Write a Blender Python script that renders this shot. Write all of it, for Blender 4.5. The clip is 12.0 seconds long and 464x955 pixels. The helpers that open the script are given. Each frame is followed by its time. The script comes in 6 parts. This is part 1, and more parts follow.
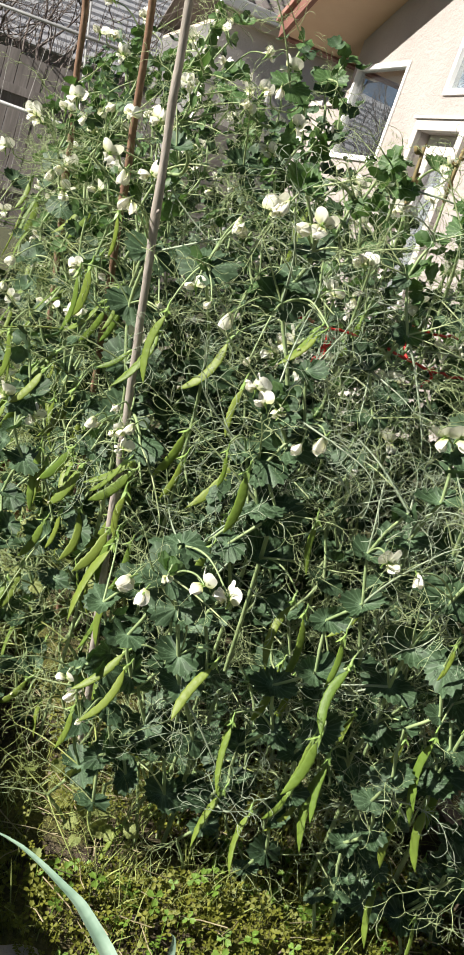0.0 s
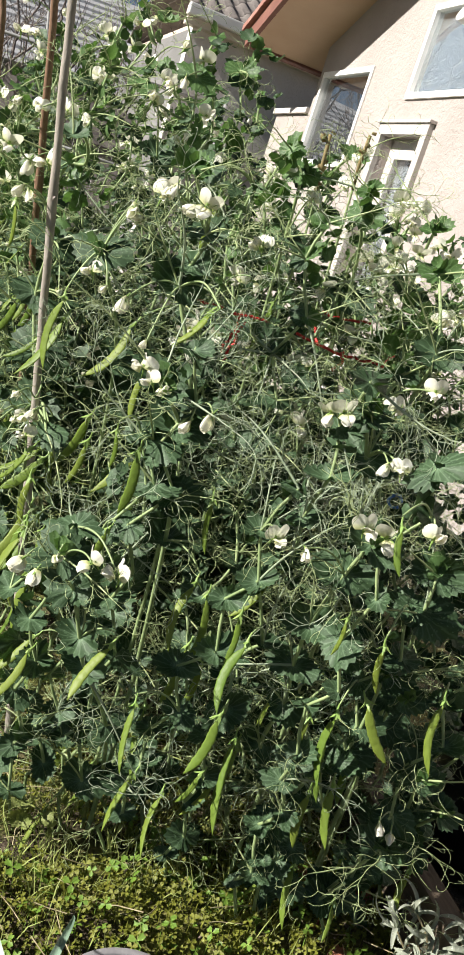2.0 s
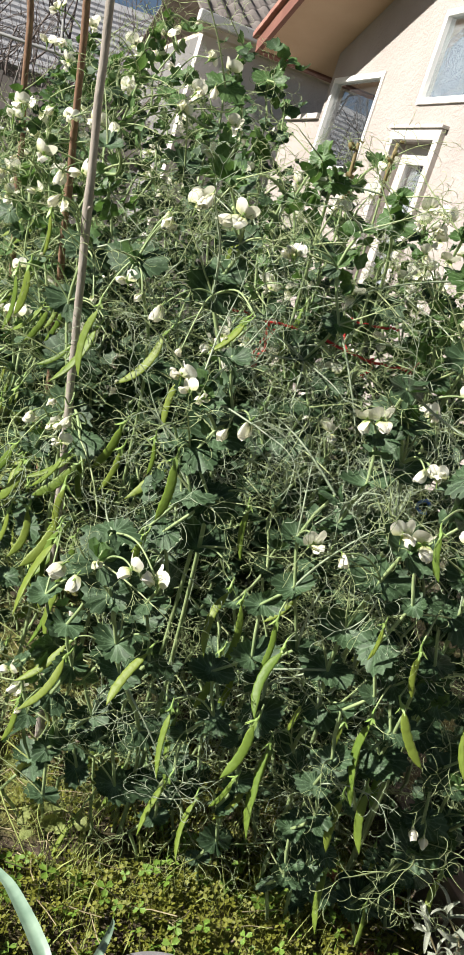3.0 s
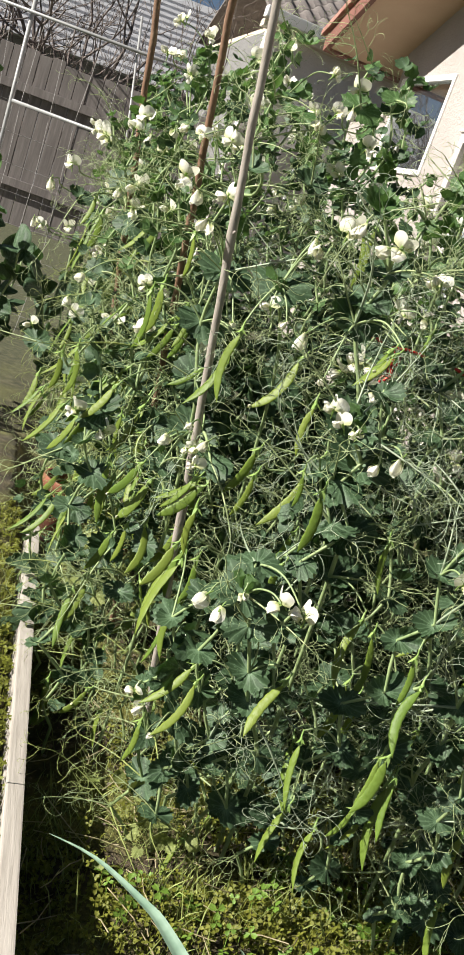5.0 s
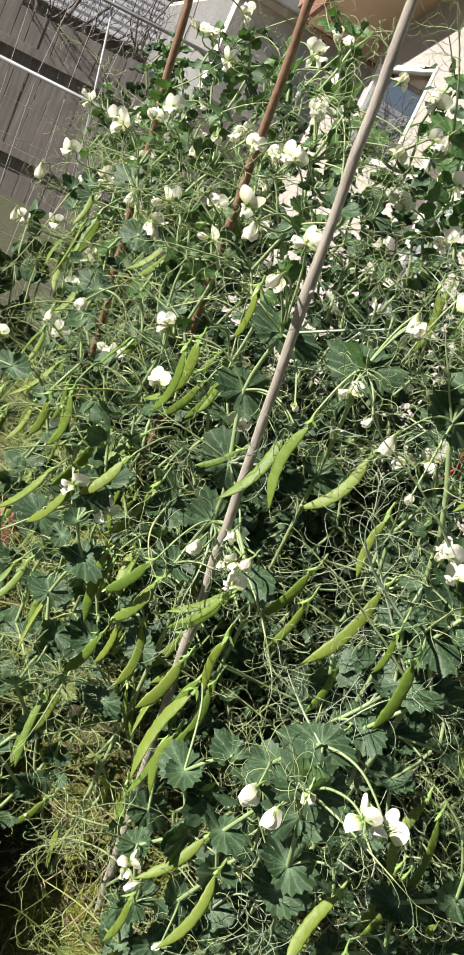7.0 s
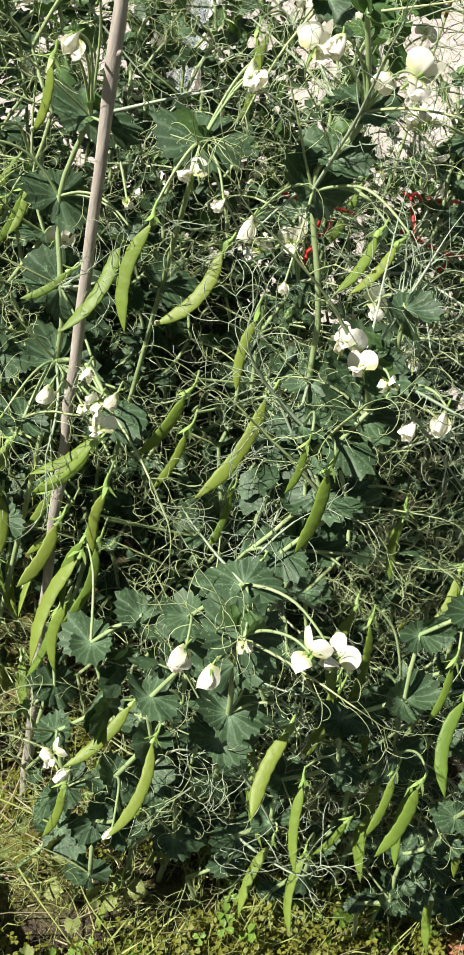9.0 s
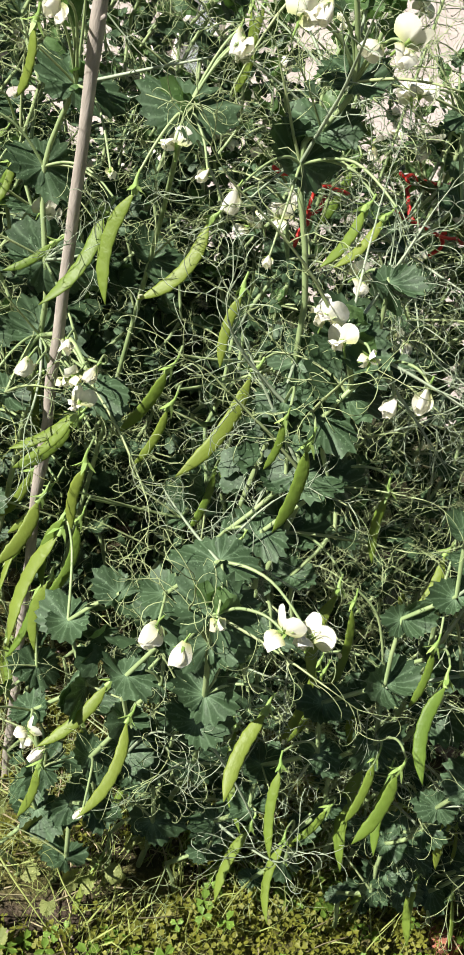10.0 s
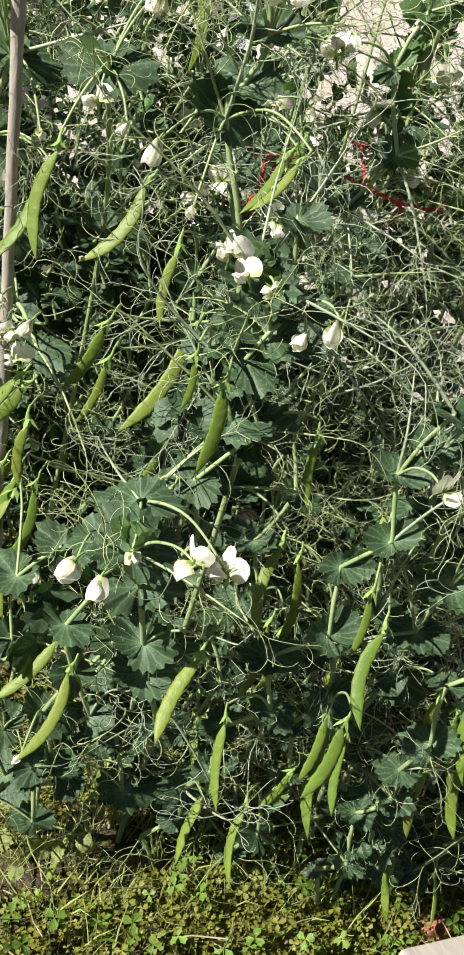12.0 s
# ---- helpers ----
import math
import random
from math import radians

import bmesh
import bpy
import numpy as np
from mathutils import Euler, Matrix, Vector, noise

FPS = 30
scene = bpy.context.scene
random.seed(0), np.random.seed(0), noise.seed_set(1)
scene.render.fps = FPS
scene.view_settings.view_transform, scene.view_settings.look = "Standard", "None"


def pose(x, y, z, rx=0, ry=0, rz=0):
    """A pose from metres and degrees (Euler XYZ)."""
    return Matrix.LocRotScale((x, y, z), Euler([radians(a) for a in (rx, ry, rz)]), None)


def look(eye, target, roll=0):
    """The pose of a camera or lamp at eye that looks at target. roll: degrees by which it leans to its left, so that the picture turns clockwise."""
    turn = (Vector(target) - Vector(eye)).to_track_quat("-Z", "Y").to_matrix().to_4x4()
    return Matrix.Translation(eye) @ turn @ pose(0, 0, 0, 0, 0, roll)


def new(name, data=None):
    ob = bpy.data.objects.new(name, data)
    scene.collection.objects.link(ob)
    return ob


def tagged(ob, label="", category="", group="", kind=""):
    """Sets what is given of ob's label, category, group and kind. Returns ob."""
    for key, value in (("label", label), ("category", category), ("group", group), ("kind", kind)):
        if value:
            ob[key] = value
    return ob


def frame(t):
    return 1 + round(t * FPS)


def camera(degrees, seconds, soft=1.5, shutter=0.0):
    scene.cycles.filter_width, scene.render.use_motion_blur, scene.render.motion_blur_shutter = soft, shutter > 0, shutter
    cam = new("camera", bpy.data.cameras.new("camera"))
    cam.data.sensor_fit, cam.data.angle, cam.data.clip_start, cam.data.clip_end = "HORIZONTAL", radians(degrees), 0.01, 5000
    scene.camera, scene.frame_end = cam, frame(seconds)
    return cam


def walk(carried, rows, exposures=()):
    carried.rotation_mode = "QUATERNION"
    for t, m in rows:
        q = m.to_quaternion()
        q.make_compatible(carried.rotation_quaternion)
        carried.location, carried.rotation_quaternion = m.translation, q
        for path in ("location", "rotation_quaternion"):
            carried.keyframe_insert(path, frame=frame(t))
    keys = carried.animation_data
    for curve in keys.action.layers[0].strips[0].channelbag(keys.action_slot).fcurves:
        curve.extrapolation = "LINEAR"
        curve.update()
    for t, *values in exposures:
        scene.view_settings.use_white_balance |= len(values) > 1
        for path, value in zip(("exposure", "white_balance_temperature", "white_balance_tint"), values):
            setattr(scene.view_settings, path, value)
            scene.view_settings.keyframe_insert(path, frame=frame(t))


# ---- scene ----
cam = camera(27.5, 12.0, soft=1.8)
METRES, EYE, TILT, LEAN, TURN = 1.1, 1.05, -16.0, -19.0, 0.0
ROWS = [
    (0.0, 0.0, 0.0, 0.0, 0.0, -0.0, -0.0),
    (0.5, 0.0422, -0.011, -0.0181, 0.22, 0.19, 0.19),
    (1.0, 0.0754, -0.0084, -0.027, 0.07, 0.37, 0.44),
    (1.5, 0.0976, -0.0073, -0.0358, -0.57, 0.47, 0.67),
    (2.0, 0.1095, -0.0086, -0.0371, -0.59, 0.66, 1.18),
    (2.5, 0.1021, -0.0117, -0.0355, -0.62, 0.8, 1.31),
    (3.0, 0.0765, -0.0178, -0.0342, -0.14, 0.95, 1.33),
    (3.5, 0.0404, -0.0247, -0.0312, 1.66, 1.18, 0.44),
    (5.5, -0.1109, 0.0276, 0.0556, -1.02, 0.3, -2.1),
    (6.0, -0.1757, 0.081, 0.1029, -2.05, -0.09, -2.15),
    (6.5, -0.202, 0.1497, 0.1244, -2.51, -0.51, -4.66),
    (8.5, -0.2372, 0.3812, 0.1794, -11.8, -10.92, 3.86),
    (9.0, -0.2206, 0.3899, 0.1533, -14.86, -12.1, 5.01),
    (9.5, -0.1966, 0.3944, 0.1372, -14.53, -12.17, 4.5),
    (10.0, -0.1977, 0.3947, 0.1338, -14.18, -12.3, 3.99),
    (10.5, -0.1644, 0.3806, 0.124, -14.24, -12.45, 4.44),
    (11.0, -0.1331, 0.3735, 0.1084, -13.66, -10.81, 3.56),
    (11.5, -0.1125, 0.3666, 0.089, -11.61, -10.16, 4.28),
    (12.0, -0.1063, 0.3506, 0.0581, -10.86, -10.04, 5.82),
]
BETWEEN = [
    (3.7, (0.033, -0.039, 1.042), (0.101, 1.892, 0.524), 18.4),
    (5.3, (-0.097, 0.015, 1.05), (0.055, 1.941, 0.533), 21.3),
    (6.7, (-0.238, 0.249, 1.067), (0.046, 2.164, 0.563), 26.6),
    (8.3, (-0.267, 0.452, 1.049), (0.31, 2.232, 0.344), 19.8),
]
poses = [(t, pose(0, 0, EYE, TILT, LEAN, TURN) @ pose(METRES * x, METRES * y, METRES * z, 90 + pitch, roll, yaw)) for t, x, y, z, yaw, pitch, roll in ROWS]
poses += [(t, look(eye, target, roll)) for t, eye, target, roll in BETWEEN]
walk(cam, sorted(poses, key=lambda row: row[0]), [(0.0, 1.13), (12.0, 1.13)])

# ---- sky and sun ----
SUN_DIR = Vector((-0.79, -0.25, 0.54)).normalized()
world = bpy.data.worlds.new("world")
scene.world = world
world.use_nodes = True
wn = world.node_tree.nodes
sky = wn.new("ShaderNodeTexSky")
sky.sky_type, sky.sun_disc = "NISHITA", False
sky.sun_elevation = math.asin(SUN_DIR.z)
sky.sun_rotation = math.atan2(SUN_DIR.x, SUN_DIR.y)
sky.air_density, sky.dust_density = 0.7, 0.8
wn["Background"].inputs["Strength"].default_value = 0.028
world.node_tree.links.new(sky.outputs[0], wn["Background"].inputs["Color"])
sun_data = bpy.data.lights.new("sun", "SUN")
sun_data.energy, sun_data.angle, sun_data.color = 5.0, radians(0.6), (1.0, 0.96, 0.885)
sun = new("sun", sun_data)
sun.rotation_euler = SUN_DIR.to_track_quat("Z", "Y").to_euler()
sun.location = (-6, 2, 6)


# ---- materials ----
def material(name):
    m = bpy.data.materials.new(name)
    m.use_nodes = True
    nt = m.node_tree
    return m, nt, nt.nodes["Principled BSDF"]


def add(nt, kind, **values):
    n = nt.nodes.new(kind)
    for k, v in values.items():
        n.inputs[k].default_value = v
    return n


def ramp(nt, fac, stops):
    r = nt.nodes.new("ShaderNodeValToRGB")
    els = r.color_ramp.elements
    while len(els) < len(stops):
        els.new(0.5)
    for e, (p, c) in zip(els, stops):
        e.position, e.color = p, (*c, 1)
    nt.links.new(fac, r.inputs["Fac"])
    return r.outputs["Color"]


def coords(nt, kind="Object", scale=(1, 1, 1)):
    tc = nt.nodes.new("ShaderNodeTexCoord")
    mp = nt.nodes.new("ShaderNodeMapping")
    mp.inputs["Scale"].default_value = scale
    nt.links.new(tc.outputs[kind], mp.inputs["Vector"])
    return mp.outputs["Vector"]


def noise_tex(nt, vec, scale, detail=4.0, rough=0.55):
    n = add(nt, "ShaderNodeTexNoise", Scale=scale, Detail=detail, Roughness=rough)
    nt.links.new(vec, n.inputs["Vector"])
    return n.outputs["Fac"]


def mix(nt, fac, a, b, blend="MIX"):
    m = nt.nodes.new("ShaderNodeMix")
    m.data_type, m.blend_type = "RGBA", blend
    for sock, v in ((m.inputs[0], fac), (m.inputs[6], a), (m.inputs[7], b)):
        if isinstance(v, (int, float)):
            sock.default_value = v
        elif isinstance(v, tuple):
            sock.default_value = (*v, 1)
        else:
            nt.links.new(v, sock)
    return m.outputs[2]


def bump(nt, bsdf, height, strength=0.3, distance=0.01):
    b = add(nt, "ShaderNodeBump", Strength=strength, Distance=distance)
    nt.links.new(height, b.inputs["Height"])
    nt.links.new(b.outputs["Normal"], bsdf.inputs["Normal"])
    return b


def random_value(nt):
    return nt.nodes.new("ShaderNodeObjectInfo").outputs["Random"]


def translucent(nt, bsdf, colour, amount):
    """Lets part of the light through a thin leaf or petal."""
    out = nt.nodes["Material Output"]
    tr = nt.nodes.new("ShaderNodeBsdfTranslucent")
    if isinstance(colour, tuple):
        tr.inputs["Color"].default_value = (*colour, 1)
    else:
        nt.links.new(colour, tr.inputs["Color"])
    ms = add(nt, "ShaderNodeMixShader", Fac=amount)
    nt.links.new(bsdf.outputs[0], ms.inputs[1])
    nt.links.new(tr.outputs[0], ms.inputs[2])
    nt.links.new(ms.outputs[0], out.inputs["Surface"])


def vein_fan(nt):
    """Pale veins that fan out from the leaf's own origin, and its pale middle."""
    tc = nt.nodes.new("ShaderNodeTexCoord")
    sp = nt.nodes.new("ShaderNodeSeparateXYZ")
    nt.links.new(tc.outputs["Object"], sp.inputs[0])

    def calc(op, a, b=0.0):
        n = nt.nodes.new("ShaderNodeMath")
        n.operation = op
        for sock, v in zip(n.inputs, (a, b)):
            if isinstance(v, (int, float)):
                sock.default_value = v
            else:
                nt.links.new(v, sock)
        return n.outputs[0]

    ang = calc("ARCTAN2", sp.outputs["Y"], sp.outputs["X"])
    wob = noise_tex(nt, tc.outputs["Object"], 90, 2)
    wave = calc("SINE", calc("ADD", calc("MULTIPLY", ang, 9.0), calc("MULTIPLY", wob, 2.2)))
    line = calc("POWER", calc("ABSOLUTE", wave), 14.0)
    ln = nt.nodes.new("ShaderNodeVectorMath")
    ln.operation = "LENGTH"
    nt.links.new(tc.outputs["Object"], ln.inputs[0])
    near = calc("MAXIMUM", calc("SUBTRACT", 1.0, calc("MULTIPLY", ln.outputs["Value"], 90.0)), 0.0)
    return calc("MINIMUM", calc("ADD", calc("MULTIPLY", line, 0.34), calc("MULTIPLY", near, 0.75)), 0.85)


def make_leaf(name, dark, mid, pale, through_colour, amount=0.3, rough=0.45, veins=False):
    m, nt, p = material(name)
    v = coords(nt)
    big = noise_tex(nt, v, 28, 3)
    fine = noise_tex(nt, v, 330, 3)
    base = ramp(nt, big, [(0.3, dark), (0.55, mid), (0.8, pale)])
    base = mix(nt, random_value(nt), base, mix(nt, 0.4, base, pale))
    spots = ramp(nt, fine, [(0.60, (0, 0, 0)), (0.70, (1, 1, 1))])
    base = mix(nt, mix(nt, 0.6, (0, 0, 0), spots), base, tuple(min(1, c * 2.2 + 0.03) for c in pale))
    if veins:
        base = mix(nt, vein_fan(nt), base, tuple(min(1, c * 1.9 + 0.04) for c in pale))
    nt.links.new(base, p.inputs["Base Color"])
    p.inputs["Roughness"].default_value = rough
    p.inputs["Specular IOR Level"].default_value = 0.24
    bump(nt, p, mix(nt, 0.5, noise_tex(nt, v, 110, 3), fine), 0.45, 0.002)
    translucent(nt, p, through_colour, amount)
    return m


LEAF = make_leaf("pea_leaf", (0.015, 0.033, 0.014), (0.031, 0.058, 0.025), (0.058, 0.100, 0.048), (0.08, 0.18, 0.03), 0.10, 0.55, True)
YOUNG = make_leaf("young_pea_leaf", (0.028, 0.062, 0.018), (0.050, 0.100, 0.030), (0.095, 0.160, 0.058), (0.14, 0.28, 0.05), 0.24, 0.45, True)
OLD = make_leaf("yellowing_pea_leaf", (0.085, 0.115, 0.03), (0.15, 0.185, 0.05), (0.25, 0.265, 0.10), (0.25, 0.28, 0.05), 0.2, 0.6)


def make_stalk(name, a, b, rough=0.5, amount=0.15):
    m, nt, p = material(name)
    v = coords(nt)
    base = ramp(nt, noise_tex(nt, v, 35, 3), [(0.3, a), (0.7, b)])
    base = mix(nt, random_value(nt), base, mix(nt, 0.5, base, b))
    nt.links.new(base, p.inputs["Base Color"])
    p.inputs["Roughness"].default_value = rough
    translucent(nt, p, base, amount)
    return m


STEM = make_stalk("pea_stem", (0.17, 0.25, 0.10), (0.31, 0.39, 0.18), 0.5, 0.08)
TENDRIL = make_stalk("pea_tendril", (0.19, 0.25, 0.10), (0.355, 0.42, 0.205), 0.55, 0.08)
PALETENDRIL = make_stalk("pale_tendril", (0.19, 0.25, 0.15), (0.35, 0.41, 0.285), 0.55, 0.08)
WITHERED = make_stalk("withered_stem", (0.13, 0.095, 0.035), (0.27, 0.21, 0.085), 0.7)
DRY = make_stalk("dry_stalk", (0.24, 0.19, 0.10), (0.46, 0.40, 0.24), 0.7)
OLDTENDRIL = make_stalk("yellowing_tendril", (0.15, 0.20, 0.05), (0.29, 0.33, 0.10), 0.6, 0.08)
CALYX = make_stalk("calyx", (0.14, 0.26, 0.05), (0.28, 0.40, 0.11))


def make_pod():
    m, nt, p = material("pea_pod")
    v = coords(nt)
    big = noise_tex(nt, v, 22, 3)
    base = ramp(nt, big, [(0.25, (0.070, 0.128, 0.016)), (0.55, (0.112, 0.188, 0.024)), (0.8, (0.175, 0.255, 0.044))])
    base = mix(nt, random_value(nt), base, mix(nt, 0.5, base, (0.25, 0.28, 0.045)))
    fine = noise_tex(nt, coords(nt, "Object", (1, 1, 0.25)), 500, 3)
    base = mix(nt, mix(nt, 0.06, (0, 0, 0), fine), base, (0.45, 0.55, 0.2))
    nt.links.new(base, p.inputs["Base Color"])
    p.inputs["Specular IOR Level"].default_value = 0.35
    p.inputs["Roughness"].default_value = 0.48
    bump(nt, p, noise_tex(nt, v, 220, 4), 0.35, 0.0025)
    translucent(nt, p, (0.34, 0.46, 0.05), 0.26)
    return m


POD = make_pod()


def make_petal(name, a, b):
    m, nt, p = material(name)
    v = coords(nt)
    base = ramp(nt, noise_tex(nt, v, 70, 3), [(0.3, a), (0.7, b)])
    sp = nt.nodes.new("ShaderNodeSeparateXYZ")
    nt.links.new(v, sp.inputs[0])
    foot = ramp(nt, sp.outputs["Z"], [(0.001, (0.62, 0.66, 0.30)), (0.009, (1, 1, 1))])
    base = mix(nt, 1.0, base, foot, "MULTIPLY")
    nt.links.new(base, p.inputs["Base Color"])
    p.inputs["Roughness"].default_value = 0.6
    bump(nt, p, noise_tex(nt, coords(nt, "Object", (1, 1, 0.15)), 500, 3), 0.3, 0.001)
    translucent(nt, p, (0.9, 0.88, 0.72), 0.35)
    return m


PETAL = make_petal("white_petal", (0.77, 0.755, 0.66), (0.85, 0.84, 0.77))
CREAM = make_petal("cream_petal", (0.72, 0.70, 0.45), (0.84, 0.82, 0.62))


def make_wood(name, a, b, c, scale=(40, 40, 3), rough=0.75):
    m, nt, p = material(name)
    v = coords(nt, "Object", scale)
    grain = noise_tex(nt, v, 1.6, 6, 0.65)
    broad = noise_tex(nt, coords(nt), 4, 3)
    base = ramp(nt, grain, [(0.25, a), (0.5, b), (0.75, c)])
    base = mix(nt, mix(nt, 0.5, (0, 0, 0), broad), base, a)
    nt.links.new(base, p.inputs["Base Color"])
    p.inputs["Roughness"].default_value = rough
    bump(nt, p, grain, 0.5, 0.003)
    return m


GREYWOOD = make_wood("weathered_cane", (0.205, 0.178, 0.15), (0.35, 0.31, 0.268), (0.49, 0.44, 0.385), (90, 90, 5))
BROWNWOOD = make_wood("brown_cane", (0.13, 0.075, 0.045), (0.23, 0.13, 0.08), (0.34, 0.22, 0.145), (90, 90, 5))
BEDWOOD = make_wood("pale_timber", (0.27, 0.24, 0.205), (0.41, 0.37, 0.325), (0.53, 0.485, 0.435), (60, 4, 60))
DARKWOOD = make_wood("old_timber", (0.06, 0.045, 0.03), (0.12, 0.09, 0.065), (0.19, 0.15, 0.11), (60, 4, 60))
FENCEWOOD = make_wood("fence_wood", (0.09, 0.078, 0.072), (0.155, 0.136, 0.126), (0.24, 0.215, 0.20), (14, 14, 1.2), 0.9)
BARK = make_wood("grey_bark", (0.08, 0.065, 0.055), (0.16, 0.13, 0.115), (0.26, 0.22, 0.20), (20, 20, 4), 0.9)


def make_plain(name, a, b, scale=8, rough=0.6, height=0.2, distance=0.003):
    m, nt, p = material(name)
    v = coords(nt)
    n = noise_tex(nt, v, scale, 5)
    fine = noise_tex(nt, v, scale * 12, 3)
    nt.links.new(ramp(nt, n, [(0.3, a), (0.7, b)]), p.inputs["Base Color"])
    p.inputs["Roughness"].default_value = rough
    bump(nt, p, fine, height, distance)
    return m


def make_stucco(name, a, b):
    m, nt, p = material(name)
    v = coords(nt)
    blot = noise_tex(nt, v, 2.0, 4)
    nt.links.new(ramp(nt, blot, [(0.3, a), (0.7, b)]), p.inputs["Base Color"])
    lumps = ramp(nt, noise_tex(nt, v, 30, 5, 0.6), [(0.44, (0, 0, 0)), (0.58, (1, 1, 1))])
    p.inputs["Roughness"].default_value = 0.9
    bump(nt, p, mix(nt, 0.4, lumps, noise_tex(nt, v, 120, 3)), 0.6, 0.009)
    return m


# plinth stucco with the shade low on the wing put into its colour
SHADESTUCCO = make_stucco("shaded_stucco_base", (0.30, 0.265, 0.245), (0.40, 0.36, 0.33))
# paler than the house stucco, to lift a wing wall standing in shade
WINGSTUCCO = make_stucco("pale_stucco", (0.60, 0.55, 0.52), (0.70, 0.645, 0.61))
# wing end wall: its shade is put in as a darker grey than pale_stucco
ENDWALL = make_stucco("shaded_end_stucco", (0.155, 0.15, 0.145), (0.20, 0.195, 0.19))
TRIM = make_plain("door_trim", (0.46, 0.425, 0.395), (0.53, 0.49, 0.46), 5, 0.6, 0.1)
BEIGE = make_plain("beige_trim", (0.55, 0.47, 0.38), (0.62, 0.54, 0.44), 4, 0.6, 0.08)
STUCCO = make_stucco("stucco", (0.33, 0.288, 0.265), (0.40, 0.352, 0.328))
SOFFIT = make_plain("soffit_paint", (0.48, 0.33, 0.22), (0.54, 0.38, 0.26), 3, 0.7, 0.1)
FASCIA = make_plain("fascia_paint", (0.15, 0.062, 0.045), (0.21, 0.095, 0.07), 6, 0.6)
WHITE = make_plain("white_paint", (0.74, 0.73, 0.70), (0.82, 0.81, 0.79), 6, 0.45, 0.08)
EDGETILE = make_plain("edge_tile", (0.24, 0.11, 0.085), (0.38, 0.20, 0.16), 9, 0.8)
TILE = make_plain("roof_tile", (0.10, 0.085, 0.08), (0.20, 0.175, 0.16), 9, 0.85)
SHINGLE = make_plain("pale_shingle", (0.36, 0.36, 0.375), (0.45, 0.45, 0.465), 7, 0.9)
PALEWALL = make_plain("pale_wall", (0.24, 0.235, 0.24), (0.30, 0.295, 0.30), 2, 0.9)
PVC = make_plain("grey_pipe", (0.22, 0.22, 0.22), (0.32, 0.32, 0.31), 12, 0.4, 0.05)
WIRE = make_plain("wire", (0.22, 0.21, 0.20), (0.32, 0.31, 0.30), 20, 0.5)
TERRACOTTA = make_plain("terracotta", (0.15, 0.05, 0.028), (0.25, 0.09, 0.048), 12, 0.8)
BLACKPOT = make_plain("black_plastic", (0.008, 0.008, 0.009), (0.016, 0.016, 0.017), 12, 0.5)
GREYPOT = make_plain("grey_glaze", (0.16, 0.15, 0.16), (0.26, 0.25, 0.26), 14, 0.55)
RED = make_plain("red_cord", (0.46, 0.018, 0.015), (0.62, 0.04, 0.03), 60, 0.5)
BLUE = make_plain("blue_plastic", (0.04, 0.14, 0.5), (0.07, 0.22, 0.62), 30, 0.4)
STONE = make_plain("pale_stone", (0.33, 0.30, 0.26), (0.50, 0.46, 0.41), 30, 0.9, 0.6, 0.006)
CRUMB = make_plain("soil_crumb", (0.10, 0.075, 0.055), (0.24, 0.19, 0.15), 40, 0.9)
BRICKRED = make_plain("brick_chip", (0.26, 0.09, 0.05), (0.40, 0.17, 0.11), 40, 0.9, 0.6, 0.004)
SAGE = make_leaf("sage_leaf", (0.17, 0.19, 0.14), (0.26, 0.28, 0.22), (0.36, 0.38, 0.32), (0.3, 0.36, 0.2), 0.2, 0.8)
LEEK = make_stalk("leek_leaf", (0.12, 0.20, 0.14), (0.24, 0.34, 0.25), 0.45, 0.2)
SEEDLING = make_leaf("seedling_leaf", (0.06, 0.12, 0.015), (0.10, 0.18, 0.025), (0.16, 0.25, 0.04), (0.2, 0.32, 0.03), 0.2, 0.5)
CLOVER = make_leaf("weed_leaf", (0.06, 0.078, 0.010), (0.115, 0.13, 0.018), (0.20, 0.20, 0.034), (0.26, 0.30, 0.03), 0.25, 0.5)


